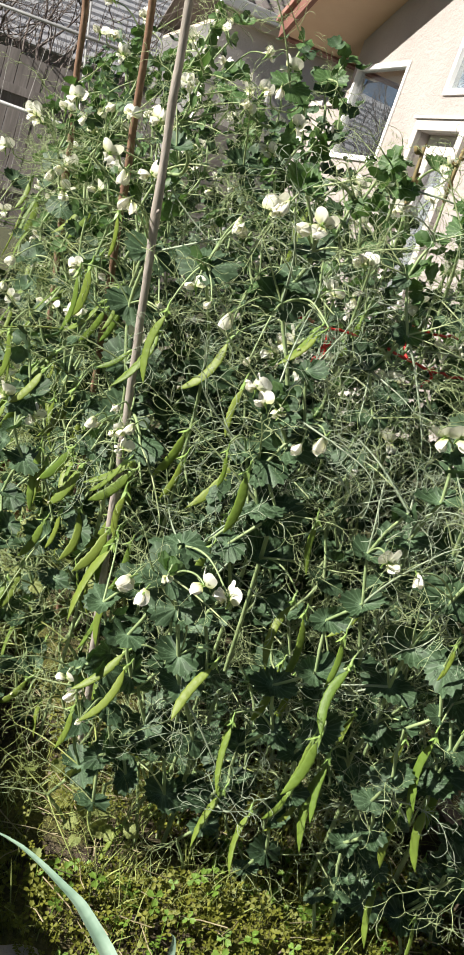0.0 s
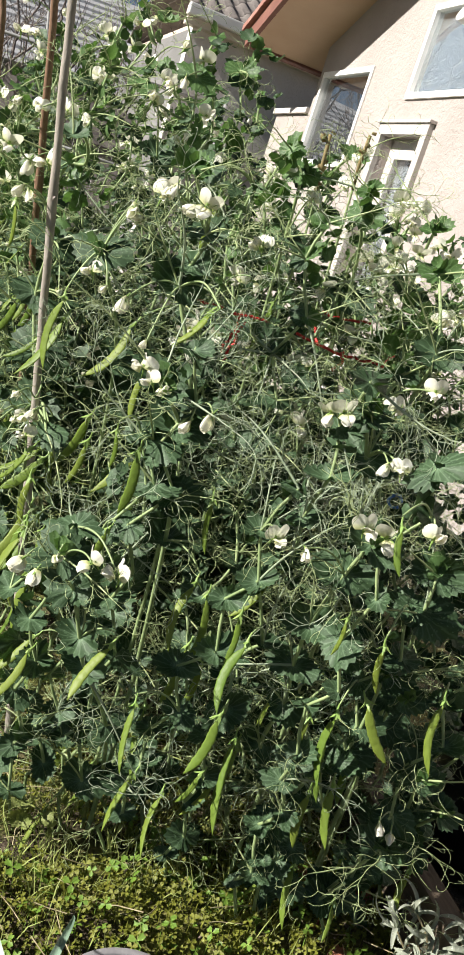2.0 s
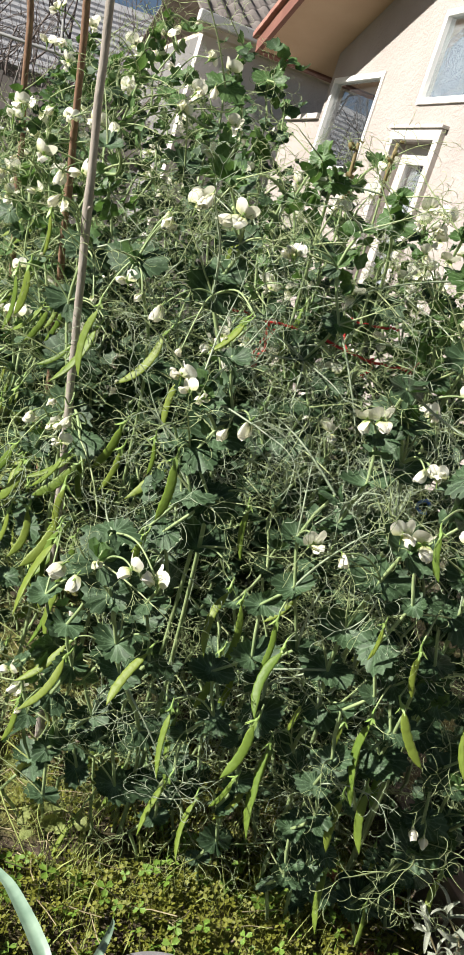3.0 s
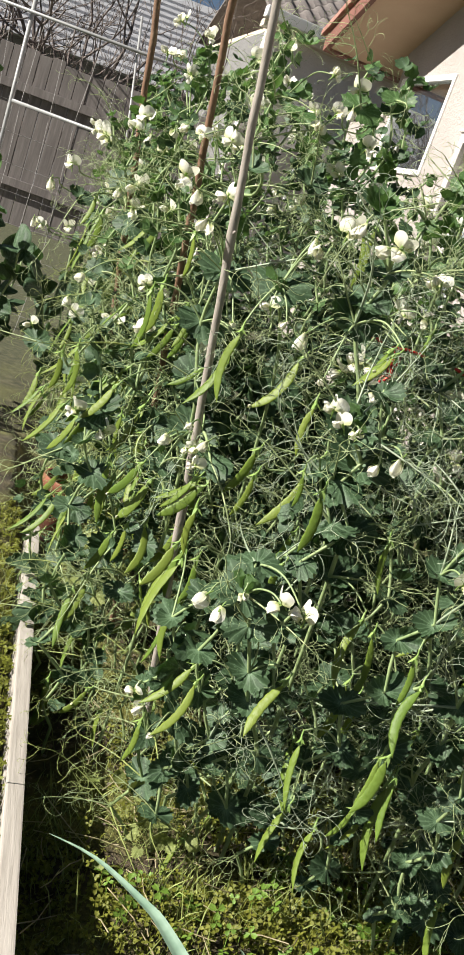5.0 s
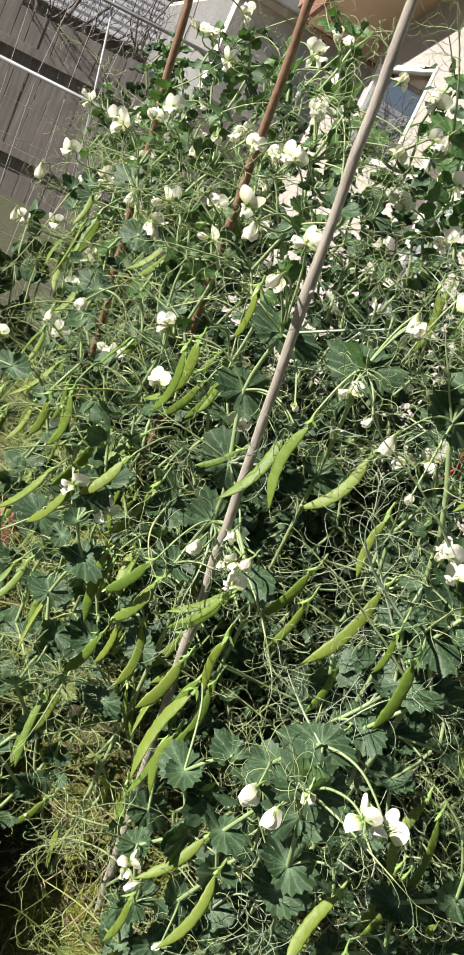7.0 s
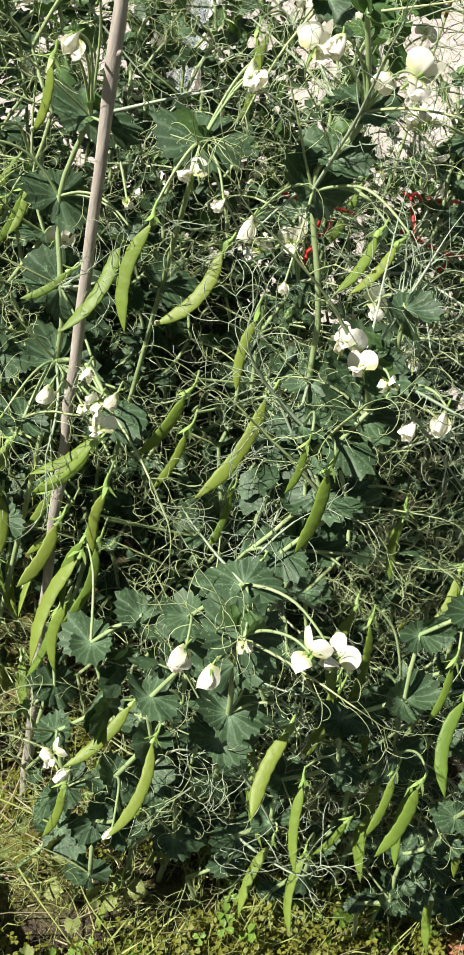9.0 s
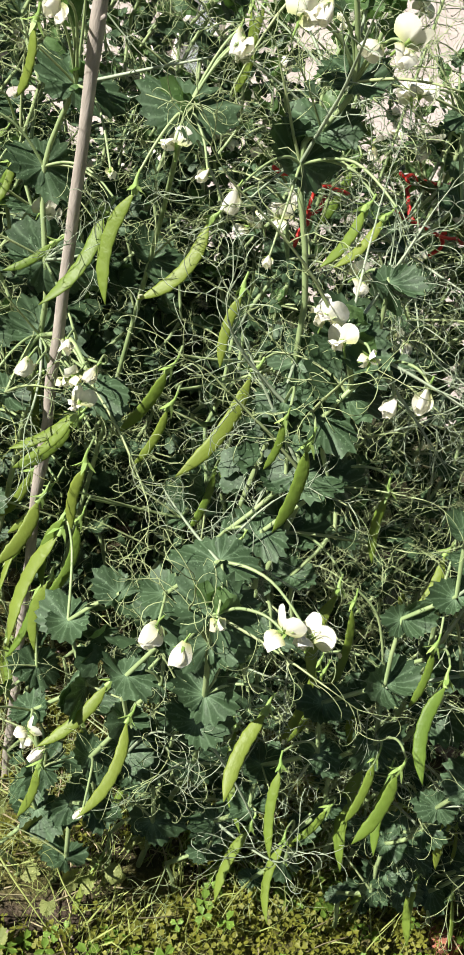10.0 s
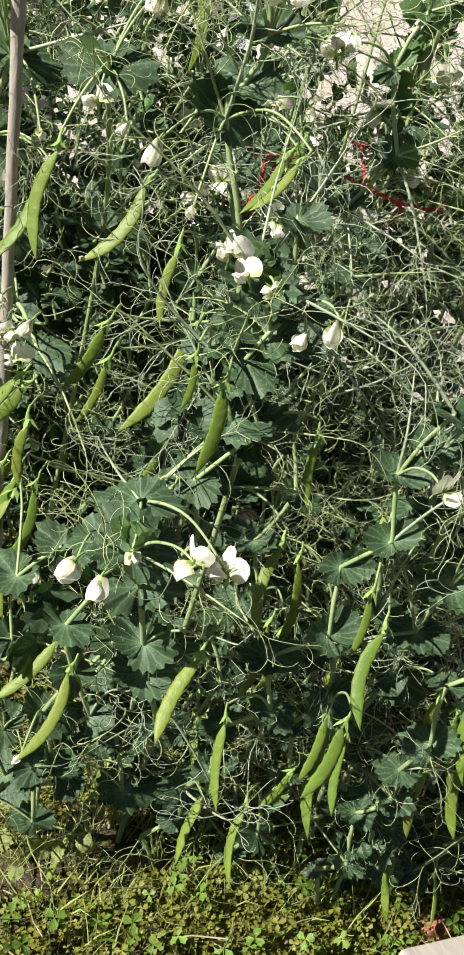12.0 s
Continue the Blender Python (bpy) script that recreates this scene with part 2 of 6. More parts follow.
def make_soil():
    m, nt, p = material("garden_soil")
    v = coords(nt)
    big = noise_tex(nt, v, 3.5, 5)
    mid = noise_tex(nt, v, 26, 5)
    fine = noise_tex(nt, v, 150, 4)
    soil = ramp(nt, mid, [(0.3, (0.022, 0.015, 0.009)), (0.55, (0.058, 0.040, 0.025)), (0.8, (0.14, 0.105, 0.075))])
    moss = ramp(nt, fine, [(0.3, (0.07, 0.08, 0.010)), (0.7, (0.24, 0.235, 0.04))])
    where = ramp(nt, big, [(0.40, (0, 0, 0)), (0.58, (1, 1, 1))])
    base = mix(nt, mix(nt, 0.7, (0, 0, 0), where), soil, moss)
    turf = ramp(nt, mid, [(0.3, (0.030, 0.032, 0.014)), (0.55, (0.060, 0.064, 0.026)), (0.8, (0.12, 0.11, 0.06))])
    far = nt.nodes.new("ShaderNodeVectorMath")
    far.operation = "DISTANCE"
    nt.links.new(v, far.inputs[0])
    far.inputs[1].default_value = (0.1, 1.2, 0)
    reach = nt.nodes.new("ShaderNodeMath")
    reach.operation = "MULTIPLY"
    reach.inputs[1].default_value = 0.25
    nt.links.new(far.outputs["Value"], reach.inputs[0])
    base = mix(nt, ramp(nt, reach.outputs[0], [(0.18, (0, 0, 0)), (0.95, (1, 1, 1))]), base, turf)
    crumbs = ramp(nt, fine, [(0.68, (0, 0, 0)), (0.74, (1, 1, 1))])
    base = mix(nt, mix(nt, 0.5, (0, 0, 0), crumbs), base, (0.3, 0.26, 0.22))
    nt.links.new(base, p.inputs["Base Color"])
    p.inputs["Roughness"].default_value = 0.95
    bump(nt, p, mix(nt, 0.5, mid, fine), 0.9, 0.015)
    return m


SOIL = make_soil()


def make_glass():
    m, nt, p = material("window_glass")
    out = nt.nodes["Material Output"]
    clear = nt.nodes.new("ShaderNodeBsdfTransparent")
    clear.inputs["Color"].default_value = (0.80, 0.84, 0.86, 1)
    shine = add(nt, "ShaderNodeBsdfGlossy", Roughness=0.01)
    ms = add(nt, "ShaderNodeMixShader", Fac=0.5)
    nt.links.new(clear.outputs[0], ms.inputs[1])
    nt.links.new(shine.outputs[0], ms.inputs[2])
    nt.links.new(ms.outputs[0], out.inputs["Surface"])
    return m


GLASS = make_glass()
# dark colour for a sheet that stands in for the unlit room
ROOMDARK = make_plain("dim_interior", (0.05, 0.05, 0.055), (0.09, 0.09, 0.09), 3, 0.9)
BLIND = make_plain("window_blind", (0.55, 0.56, 0.57), (0.66, 0.67, 0.68), 3, 0.7)


# ---- mesh helpers ----
class Geo:
    """Collects vertices and faces for one mesh."""

    def __init__(self):
        self.v, self.f = [], []

    def tube(self, pts, radii, sides=4, caps=False):
        n = len(pts)
        if not isinstance(radii, (list, tuple)):
            radii = [radii] * n
        start = len(self.v)
        side = None
        for i, p in enumerate(pts):
            d = (pts[min(i + 1, n - 1)] - pts[max(i - 1, 0)])
            d = d.normalized() if d.length > 1e-9 else Vector((0, 0, 1))
            if side is None:
                side = d.orthogonal().normalized()
            side = (side - d * side.dot(d))
            side = side.normalized() if side.length > 1e-6 else d.orthogonal().normalized()
            up = d.cross(side)
            for k in range(sides):
                a = 2 * math.pi * k / sides
                self.v.append(p + (side * math.cos(a) + up * math.sin(a)) * radii[i])
        for i in range(n - 1):
            a = start + i * sides
            for k in range(sides):
                k2 = (k + 1) % sides
                self.f.append((a + k, a + k2, a + sides + k2, a + sides + k))
        if caps:
            self.f.append(tuple(start + k for k in reversed(range(sides))))
            self.f.append(tuple(start + (n - 1) * sides + k for k in range(sides)))

    def grid(self, rows):
        start, w = len(self.v), len(rows[0])
        for r in rows:
            self.v.extend(r)
        for i in range(len(rows) - 1):
            for j in range(w - 1):
                a = start + i * w + j
                self.f.append((a, a + 1, a + w + 1, a + w))

    def box(self, lo, hi, m=None):
        s = len(self.v)
        for z in (lo[2], hi[2]):
            for x, y in ((lo[0], lo[1]), (hi[0], lo[1]), (hi[0], hi[1]), (lo[0], hi[1])):
                p = Vector((x, y, z))
                self.v.append(m @ p if m else p)
        for q in ((3, 2, 1, 0), (4, 5, 6, 7), (0, 1, 5, 4), (1, 2, 6, 5), (2, 3, 7, 6), (3, 0, 4, 7)):
            self.f.append(tuple(s + i for i in q))

    def ring(self, profile, sides=32):
        """A turned body: profile is a list of (radius, z)."""
        s, n = len(self.v), len(profile)
        for r, z in profile:
            for k in range(sides):
                a = 2 * math.pi * k / sides
                self.v.append(Vector((r * math.cos(a), r * math.sin(a), z)))
        for i in range(n - 1):
            for k in range(sides):
                k2 = (k + 1) % sides
                self.f.append((s + i * sides + k, s + i * sides + k2, s + (i + 1) * sides + k2, s + (i + 1) * sides + k))

    def join(self, other, m):
        s = len(self.v)
        self.v.extend(m @ p for p in other.v)
        self.f.extend(tuple(i + s for i in f) for f in other.f)

    def mesh(self, name, mat, smooth=True):
        me = bpy.data.meshes.new(name)
        me.from_pydata([tuple(p) for p in self.v], [], self.f)
        me.materials.append(mat)
        if smooth:
            me.polygons.foreach_set("use_smooth", [True] * len(me.polygons))
        me.update()
        return me


def put(name, me, parent=None, m=None, label=""):
    """Links a mesh as one object, under a parent where there is one."""
    ob = new(name, me)
    if parent is not None:
        ob.parent = parent
    if m is not None:
        ob.matrix_basis = m
    if label:
        ob["label"] = label
    return ob


def part(name, geo, mat, parent, label="", m=None, smooth=False):
    return put(name, geo.mesh(name, mat, smooth), parent, m, label)


def block(name, lo, hi, mat, parent, label="", m=None, edge=0.004):
    """A board or block with rounded edges."""
    bm = bmesh.new()
    size = [hi[i] - lo[i] for i in range(3)]
    mid = [(hi[i] + lo[i]) / 2 for i in range(3)]
    bmesh.ops.create_cube(bm, size=1, matrix=Matrix.Translation(mid) @ Matrix.Diagonal((*size, 1)))
    if edge:
        bmesh.ops.bevel(bm, geom=bm.edges[:], offset=min(edge, min(size) * 0.3), segments=2, profile=0.7, affect="EDGES")
    me = bpy.data.meshes.new(name)
    bm.to_mesh(me)
    bm.free()
    me.materials.append(mat)
    return put(name, me, parent, m, label)


def empty(name, m=None, **tags):
    ob = new(name)
    ob.empty_display_size = 0.1
    if m is not None:
        ob.matrix_basis = m
    return tagged(ob, **tags)




def unit(rng):
    while True:
        p = Vector((rng.uniform(-1, 1), rng.uniform(-1, 1), rng.uniform(-1, 1)))
        if 0.1 < p.length < 1:
            return p.normalized()


# ---- ground and bed ----
BED = Matrix.Translation((-0.05, 1.0, 0)) @ Matrix.Rotation(radians(13.6), 4, "Z")


def bed(v, u, z=0.0):
    """A place in the bed: v metres right of the edge board, u metres along it."""
    return BED @ Vector((v, u, z))


def fade(a, b, x):
    """0 at a, 1 at b, smooth between."""
    s = max(0.0, min(1.0, (x - a) / (b - a)))
    return s * s * (3 - 2 * s)


def ground_height(x, y):
    q = BED.inverted() @ Vector((x, y, 0))
    h = 0.018 * noise.noise(Vector((x * 3, y * 3, 0))) + 0.008 * noise.noise(Vector((x * 14, y * 14, 3)))
    bank = fade(-0.030, -0.045, q.x) * fade(-1.5, -0.9, q.x) * fade(-0.62, -0.45, q.y) * fade(2.6, 1.9, q.y)
    return h * (1 - fade(3, 6, abs(x) + abs(y - 1))) + 0.12 * bank + 0.05 * fade(0.03, 0.12, q.x) * fade(0.95, 0.8, q.x) * fade(0.0, 0.09, q.y) * fade(2.4, 1.8, q.y)


def make_ground():
    xs = [-400, -60, -20, -8, -4, -3, -2.4] + [-2.0 + 0.05 * i for i in range(16)] + [-1.2 + 0.024 * i for i in range(101)] + [1.3, 1.5, 2, 4, 8, 20, 60, 400]
    ys = [-400, -60, -20, -6, -2, -0.8, -0.2, 0.1] + [0.3 + 0.024 * i for i in range(138)] + [3.8, 4.2, 5, 6, 9, 14, 22, 60, 400]
    g = Geo()
    g.grid([[Vector((x, y, ground_height(x, y))) for x in xs] for y in ys])
    ob = new("ground", g.mesh("ground", SOIL))
    return tagged(ob, "dark crumbly garden soil with yellow-green moss", "ground", kind="structure")


make_ground()


def make_board():
    g = empty("bed_edge", Matrix.Translation((-0.070, 1.0, 0)) @ Matrix.Rotation(radians(12.31), 4, "Z"), label="pale weathered timber board edging the vegetable bed", category="bed edging")
    block("board", (-0.028, -0.35, -0.05), (0.0, 1.25, 0.155), BEDWOOD, g, edge=0.003)
    block("post", (-0.14, -0.35, -0.05), (-0.046, -0.05, 0.13), DARKWOOD, g, edge=0.005)


make_board()
# ---- house ----
HOUSE = Matrix.Translation((2.721, 0.724, 0)) @ Matrix.Rotation(radians(-74), 4, "Z")


def wall_with_holes(name, x0, x1, z0, z1, holes, thick, parent):
    """A wall in local x and z with openings right through it, made of blocks round each opening."""
    xs = sorted({x0, x1, *[h[0] for h in holes], *[h[1] for h in holes]})
    zs = sorted({z0, z1, *[h[2] for h in holes], *[h[3] for h in holes]})
    bm = bmesh.new()
    for a, b in zip(xs, xs[1:]):
        for c, d in zip(zs, zs[1:]):
            mx, mz = (a + b) / 2, (c + d) / 2
            if any(h[0] < mx < h[1] and h[2] < mz < h[3] for h in holes):
                continue
            bmesh.ops.create_cube(bm, size=1, matrix=Matrix.Translation((mx, thick / 2, mz)) @ Matrix.Diagonal((b - a, thick, d - c, 1)))
    bmesh.ops.remove_doubles(bm, verts=bm.verts[:], dist=0.0005)
    for sgn, edge in ((-1, x0), (1, x1)):
        geom = bm.verts[:] + bm.edges[:] + bm.faces[:]
        bmesh.ops.bisect_plane(bm, geom=geom, plane_co=(edge, 0, 2.585), plane_no=(sgn * 0.42, 0, 1), clear_outer=True)
    me = bpy.data.meshes.new(name)
    bm.to_mesh(me)
    bm.free()
    me.materials.append(STUCCO)
    return put(name, me, parent)


def make_window(name, x0, x1, z0, z1, parent, back, label):
    w = empty(name, Matrix.Identity(4))
    w.parent = parent
    w["label"] = label
    f, y0, y1 = 0.04, -0.012, 0.05
    block("frame", (x0, y0, z0), (x0 + f, y1, z1), WHITE, w)
    block("frame", (x1 - f, y0, z0), (x1, y1, z1), WHITE, w)
    block("frame", (x0 + f, y0, z1 - f), (x1 - f, y1, z1), WHITE, w)
    block("sill", (x0 + f, y0 - 0.006, z0), (x1 - f, y1, z0 + f), WHITE, w)
    g = Geo()
    g.box((x0 + f, 0.02, z0 + f), (x1 - f, 0.026, z1 - f))
    pane = part("pane", g, GLASS, w)
    pane.visible_shadow = False
    # sheet close behind the glass: a pale blind, or with ROOMDARK a painted dark room
    g = Geo()
    g.box((x0 + f, 0.05, z0 + f), (x1 - f, 0.06, z1 - f))
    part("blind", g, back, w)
    return w


def roof_tile_shape():
    """One S-shaped roof tile with a thick lower lip."""
    g, rows = Geo(), []
    for x, z in ((0.03, -0.02), (0.03, 0.0), (-0.36, 0.15)):
        rows.append([Vector((x, 0.20 * k / 8, z + 0.030 * math.sin(2 * math.pi * k / 8))) for k in range(9)])
    g.grid(rows)
    return g


ROOF_TILE = roof_tile_shape().mesh("roof_tile", TILE)


def make_house():
    h = empty("house", HOUSE, label="peach stucco house with brown gable eave and white windows", category="house")
    win, door, upper = (-7.66, -6.69, 1.66, 2.38), (-6.14, -5.56, -0.1, 1.90), (-6.03, -5.1, 2.13, 2.72)
    wall_with_holes("wall", -7.75, 0.5, -0.1, 4.6, [win, door, upper], 0.16, h)
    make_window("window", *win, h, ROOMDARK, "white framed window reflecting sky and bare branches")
    make_window("window", *upper, h, BLIND, "white framed upper window with pale blind")
    d = empty("door")
    d.parent = h
    d["label"] = "white panelled door with glazed upper half"
    x0, x1, z0, z1 = door
    for a, b in ((x0 - 0.07, x0), (x1, x1 + 0.07)):
        block("door_casing", (a, -0.035, z0), (b, 0.02, z1), TRIM, d)
    block("door_casing", (x0 - 0.07, -0.035, z1), (x1 + 0.07, 0.02, z1 + 0.07), TRIM, d)
    block("door_cornice", (x0 - 0.09, -0.05, z1 + 0.07), (x1 + 0.09, 0.02, z1 + 0.09), TRIM, d)
    block("door_leaf", (x0, 0.07, z0), (x1, 0.11, z0 + 0.75), TRIM, d)
    block("door_leaf", (x0, 0.07, z0 + 0.75), (x0 + 0.10, 0.11, z1), TRIM, d)
    block("door_leaf", (x1 - 0.10, 0.07, z0 + 0.75), (x1, 0.11, z1), TRIM, d)
    block("door_leaf", (x0 + 0.10, 0.07, z1 - 0.13), (x1 - 0.10, 0.11, z1), TRIM, d)
    g = Geo()
    g.box((x0 + 0.10, 0.085, z0 + 0.75), (x1 - 0.10, 0.09, z1 - 0.13))
    part("pane", g, GLASS, d).visible_shadow = False
    g = Geo()
    g.box((x0 + 0.10, 0.12, z0 + 0.75), (x1 - 0.10, 0.13, z1 - 0.13))
    part("blind", g, BLIND, d)
    # sloping eave: rises towards the viewer, overhangs the wall
    rise = math.atan(0.42)
    m = Matrix.Translation((-7.75, 0, 2.58)) @ Matrix.Rotation(-rise, 4, "Y")
    run = 4.125 / math.cos(rise)
    block("soffit", (-0.35, -0.54, 0.0), (run, 6.3, 0.02), SOFFIT, h, m=m, edge=0)
    block("fascia", (-0.40, -0.58, -0.02), (run, -0.542, 0.11), FASCIA, h, m=m)
    block("fascia", (-0.40, -0.540, -0.02), (-0.352, 6.3, 0.11), FASCIA, h, m=m)
    block("roof", (-0.42, -0.55, 0.112), (run, 6.3, 0.14), TILE, h, m=m)
    other = Matrix.Translation((0.5, 0, 2.58)) @ Matrix.Rotation(rise, 4, "Y")
    block("soffit", (-run, -0.54, 0.0), (0.35, 6.3, 0.02), SOFFIT, h, m=other, edge=0)
    block("fascia", (-run, -0.58, -0.02), (0.40, -0.542, 0.11), FASCIA, h, m=other)
    block("roof", (-run, -0.55, 0.112), (0.42, 6.3, 0.14), TILE, h, m=other)
    block("side_wall", (-7.75, 0.16, -0.1), (-7.59, 5.7, 2.57), STUCCO, h, edge=0)
    block("side_wall", (0.34, 0.16, -0.1), (0.5, 5.7, 2.57), STUCCO, h, edge=0)
    wall_with_holes("back_wall", -7.75, 0.5, -0.1, 4.6, [], 0.16, h).location = (0, 5.7, 0)
    for k in range(14):
        block("edge_tile", (-0.43 + 0.30 * k, -0.62, 0.112 + 0.004 * (k % 2)), (-0.11 + 0.30 * k, -0.47, 0.165 + 0.004 * (k % 2)), EDGETILE, h, m=m, edge=0.02)
    # wing behind with its gutter and tiled roof
    block("wing_wall", (-9.66, -0.74, -0.1), (-9.5, 3.0, 2.62), WINGSTUCCO, h, edge=0)
    # end wall gets the darkened stucco in place of real shade
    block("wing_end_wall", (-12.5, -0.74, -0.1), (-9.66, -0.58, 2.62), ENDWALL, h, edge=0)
    # plinth strip, its darker colour stands for shade on the wall's lower part
    block("wing_plinth", (-9.5, -0.74, -0.1), (-9.47, 3.0, 1.72), SHADESTUCCO, h, edge=0)
    block("gutter", (-9.40, -0.86, 2.69), (-9.28, 3.0, 2.79), WHITE, h, edge=0.012)
    block("wing_soffit", (-9.5, -0.84, 2.62), (-9.36, 3.0, 2.685), BEIGE, h, edge=0)
    for row in range(5):
        for col in range(12):
            y = -0.84 + 0.19 * col
            top = Matrix.Translation((-9.34 - 0.33 * row, y, 2.79 + 0.14 * row))
            put("roof_tile", ROOF_TILE, h, top)
    block("wing_wall", (-12.5, -0.58, -0.1), (-12.34, 3.0, 2.62), WINGSTUCCO, h, edge=0)
    block("wing_wall", (-12.34, 2.84, -0.1), (-9.66, 3.0, 2.62), WINGSTUCCO, h, edge=0)
    pitch = math.atan(0.14 / 0.33)
    half = 1.78 / math.cos(pitch)
    block("wing_roof", (-half, -0.80, -0.05), (0.0, 3.1, -0.02), TILE, h, m=Matrix.Translation((-9.34, 0, 2.76)) @ Matrix.Rotation(pitch, 4, "Y"), edge=0)
    block("wing_roof", (0.0, -0.80, -0.05), (half, 3.1, -0.02), TILE, h, m=Matrix.Translation((-12.84, 0, 2.76)) @ Matrix.Rotation(-pitch, 4, "Y"), edge=0)
    block("wing_ceiling", (-12.5, -0.74, 2.62), (-9.51, 3.0, 2.66), BEIGE, h, edge=0)
    # low wall with a cap beyond the corner
    block("low_wall", (-8.55, 0.0, -0.1), (-7.75, 0.16, 2.06), STUCCO, h, edge=0.01)
    block("wall_cap", (-8.58, -0.03, 2.06), (-7.752, 0.19, 2.105), TRIM, h)
    # outdoor lamp under the eave
    lamp = empty("floodlight", HOUSE @ Matrix.Translation((-5.18, -0.02, 2.52)), label="white round outdoor floodlight on the wall", category="lamp")
    g = Geo()
    g.ring([(0.0, -0.09), (0.03, -0.09), (0.045, -0.05), (0.07, 0.03), (0.075, 0.05), (0.06, 0.05), (0.0, 0.03)], 20)
    part("lamp_head", g, WHITE, lamp, m=Matrix.Translation((-0.05, -0.12, 0)) @ Matrix.Rotation(radians(65), 4, "X"), smooth=True)
    g = Geo()
    g.tube([Vector((-0.05, -0.1, 0)), Vector((0, 0.02, -0.02))], 0.018, 8)
    part("arm", g, WHITE, lamp)


make_house()


# ---- fence, trellis, trees, neighbour ----
def make_fence():
    f = empty("fence", Matrix.Translation((0, 11.0, 0)) @ Matrix.Rotation(radians(2), 4, "Z"), label="weathered grey-brown board fence", category="fence")
    rng = random.Random(5)
    x = -7.0
    while x < 1.2:
        w = rng.uniform(0.135, 0.145)
        block("board", (x, rng.uniform(-0.004, 0.004), -0.05), (x + w, 0.02, 1.80 + rng.uniform(-0.03, 0.03)), FENCEWOOD, f, edge=0.004)
        x += w + 0.006
    for z in (0.4, 1.38):
        block("rail", (-7, -0.06, z), (1.2, -0.012, z + 0.09), FENCEWOOD, f)


make_fence()


def make_trellis():
    t = empty("trellis", Matrix.Translation((0, 5.2, 0)), label="grey pipe trellis frame strung with wire netting", category="trellis")
    for name, pts, r in (
        ("pipe", [(-2.2, 0, 1.59), (0.0, 0, 1.58)], 0.009),
        ("pipe", [(-1.5, 0, 1.15), (0.0, 0, 1.14)], 0.009),
        ("pipe", [(-0.68, 0.02, 0.0), (-0.985, 0.02, 1.75)], 0.006),
        ("pipe", [(-1.49, 0.02, 0.0), (-1.525, 0.02, 1.95)], 0.012),
        ("pipe", [(0.0, 0.02, 0.0), (0.0, 0.02, 1.62)], 0.011),
    ):
        g = Geo()
        g.tube([Vector(p) for p in pts], r, 10, True)
        part(name, g, PVC, t, smooth=True)
    g = Geo()
    rng = random.Random(8)
    for i in range(15):
        x = -2.2 + 0.15 * i
        g.tube([Vector((x + 0.02 * rng.uniform(-1, 1), 0.01, z)) for z in (0, 0.4, 0.8, 1.16, 1.58)], 0.0013, 3)
    for i in range(8):
        z = 0.1 + 0.15 * i
        g.tube([Vector((-2.2 + 0.275 * k, 0.01, z + 0.008 * rng.uniform(-1, 1))) for k in range(9)], 0.0013, 3)
    tagged(part("netting", g, WIRE, t), kind="stuff")


make_trellis()


def make_bare_tree(base, height, seed):
    t = empty("bare_tree", Matrix.Translation(base), label="leafless grey tree with many fine twigs", category="tree")
    rng = random.Random(seed)
    trunk, twigs = Geo(), Geo()

    def grow(p, d, length, r, depth):
        pts, q = [p], p
        for i in range(5):
            d = (d + unit(rng) * 0.22 + Vector((0, 0, 0.08))).normalized()
            q = q + d * length / 5
            pts.append(q)
        (trunk if depth < 2 else twigs).tube(pts, [r * (1 - 0.1 * i) for i in range(6)], 6 if depth < 2 else 4)
        if depth < 5:
            for k in range(3 if depth < 2 else rng.choice((2, 3))):
                at = pts[rng.choice((2, 3, 4, 5))]
                grow(at, (d + unit(rng) * 0.85).normalized(), length * rng.uniform(0.6, 0.85), r * 0.55, depth + 1)

    for k in range(3):
        grow(Vector((0.15 * (k - 1), 0.1 * k, -0.05)), (Vector((0.3 * (k - 1), 0, 1))).normalized(), height * 0.33, 0.06, 0)
    part("trunk", trunk, BARK, t, smooth=True)
    tagged(part("twig_spray", twigs, BARK, t, smooth=True), kind="stuff")


make_bare_tree((-2.1, 12.3, 0), 4.8, 3)
make_bare_tree((-0.7, 12.4, 0), 4.4, 9)
make_bare_tree((-3.4, 12.8, 0), 5.2, 14)
make_bare_tree((-4.9, 12.5, 0), 5.0, 15)


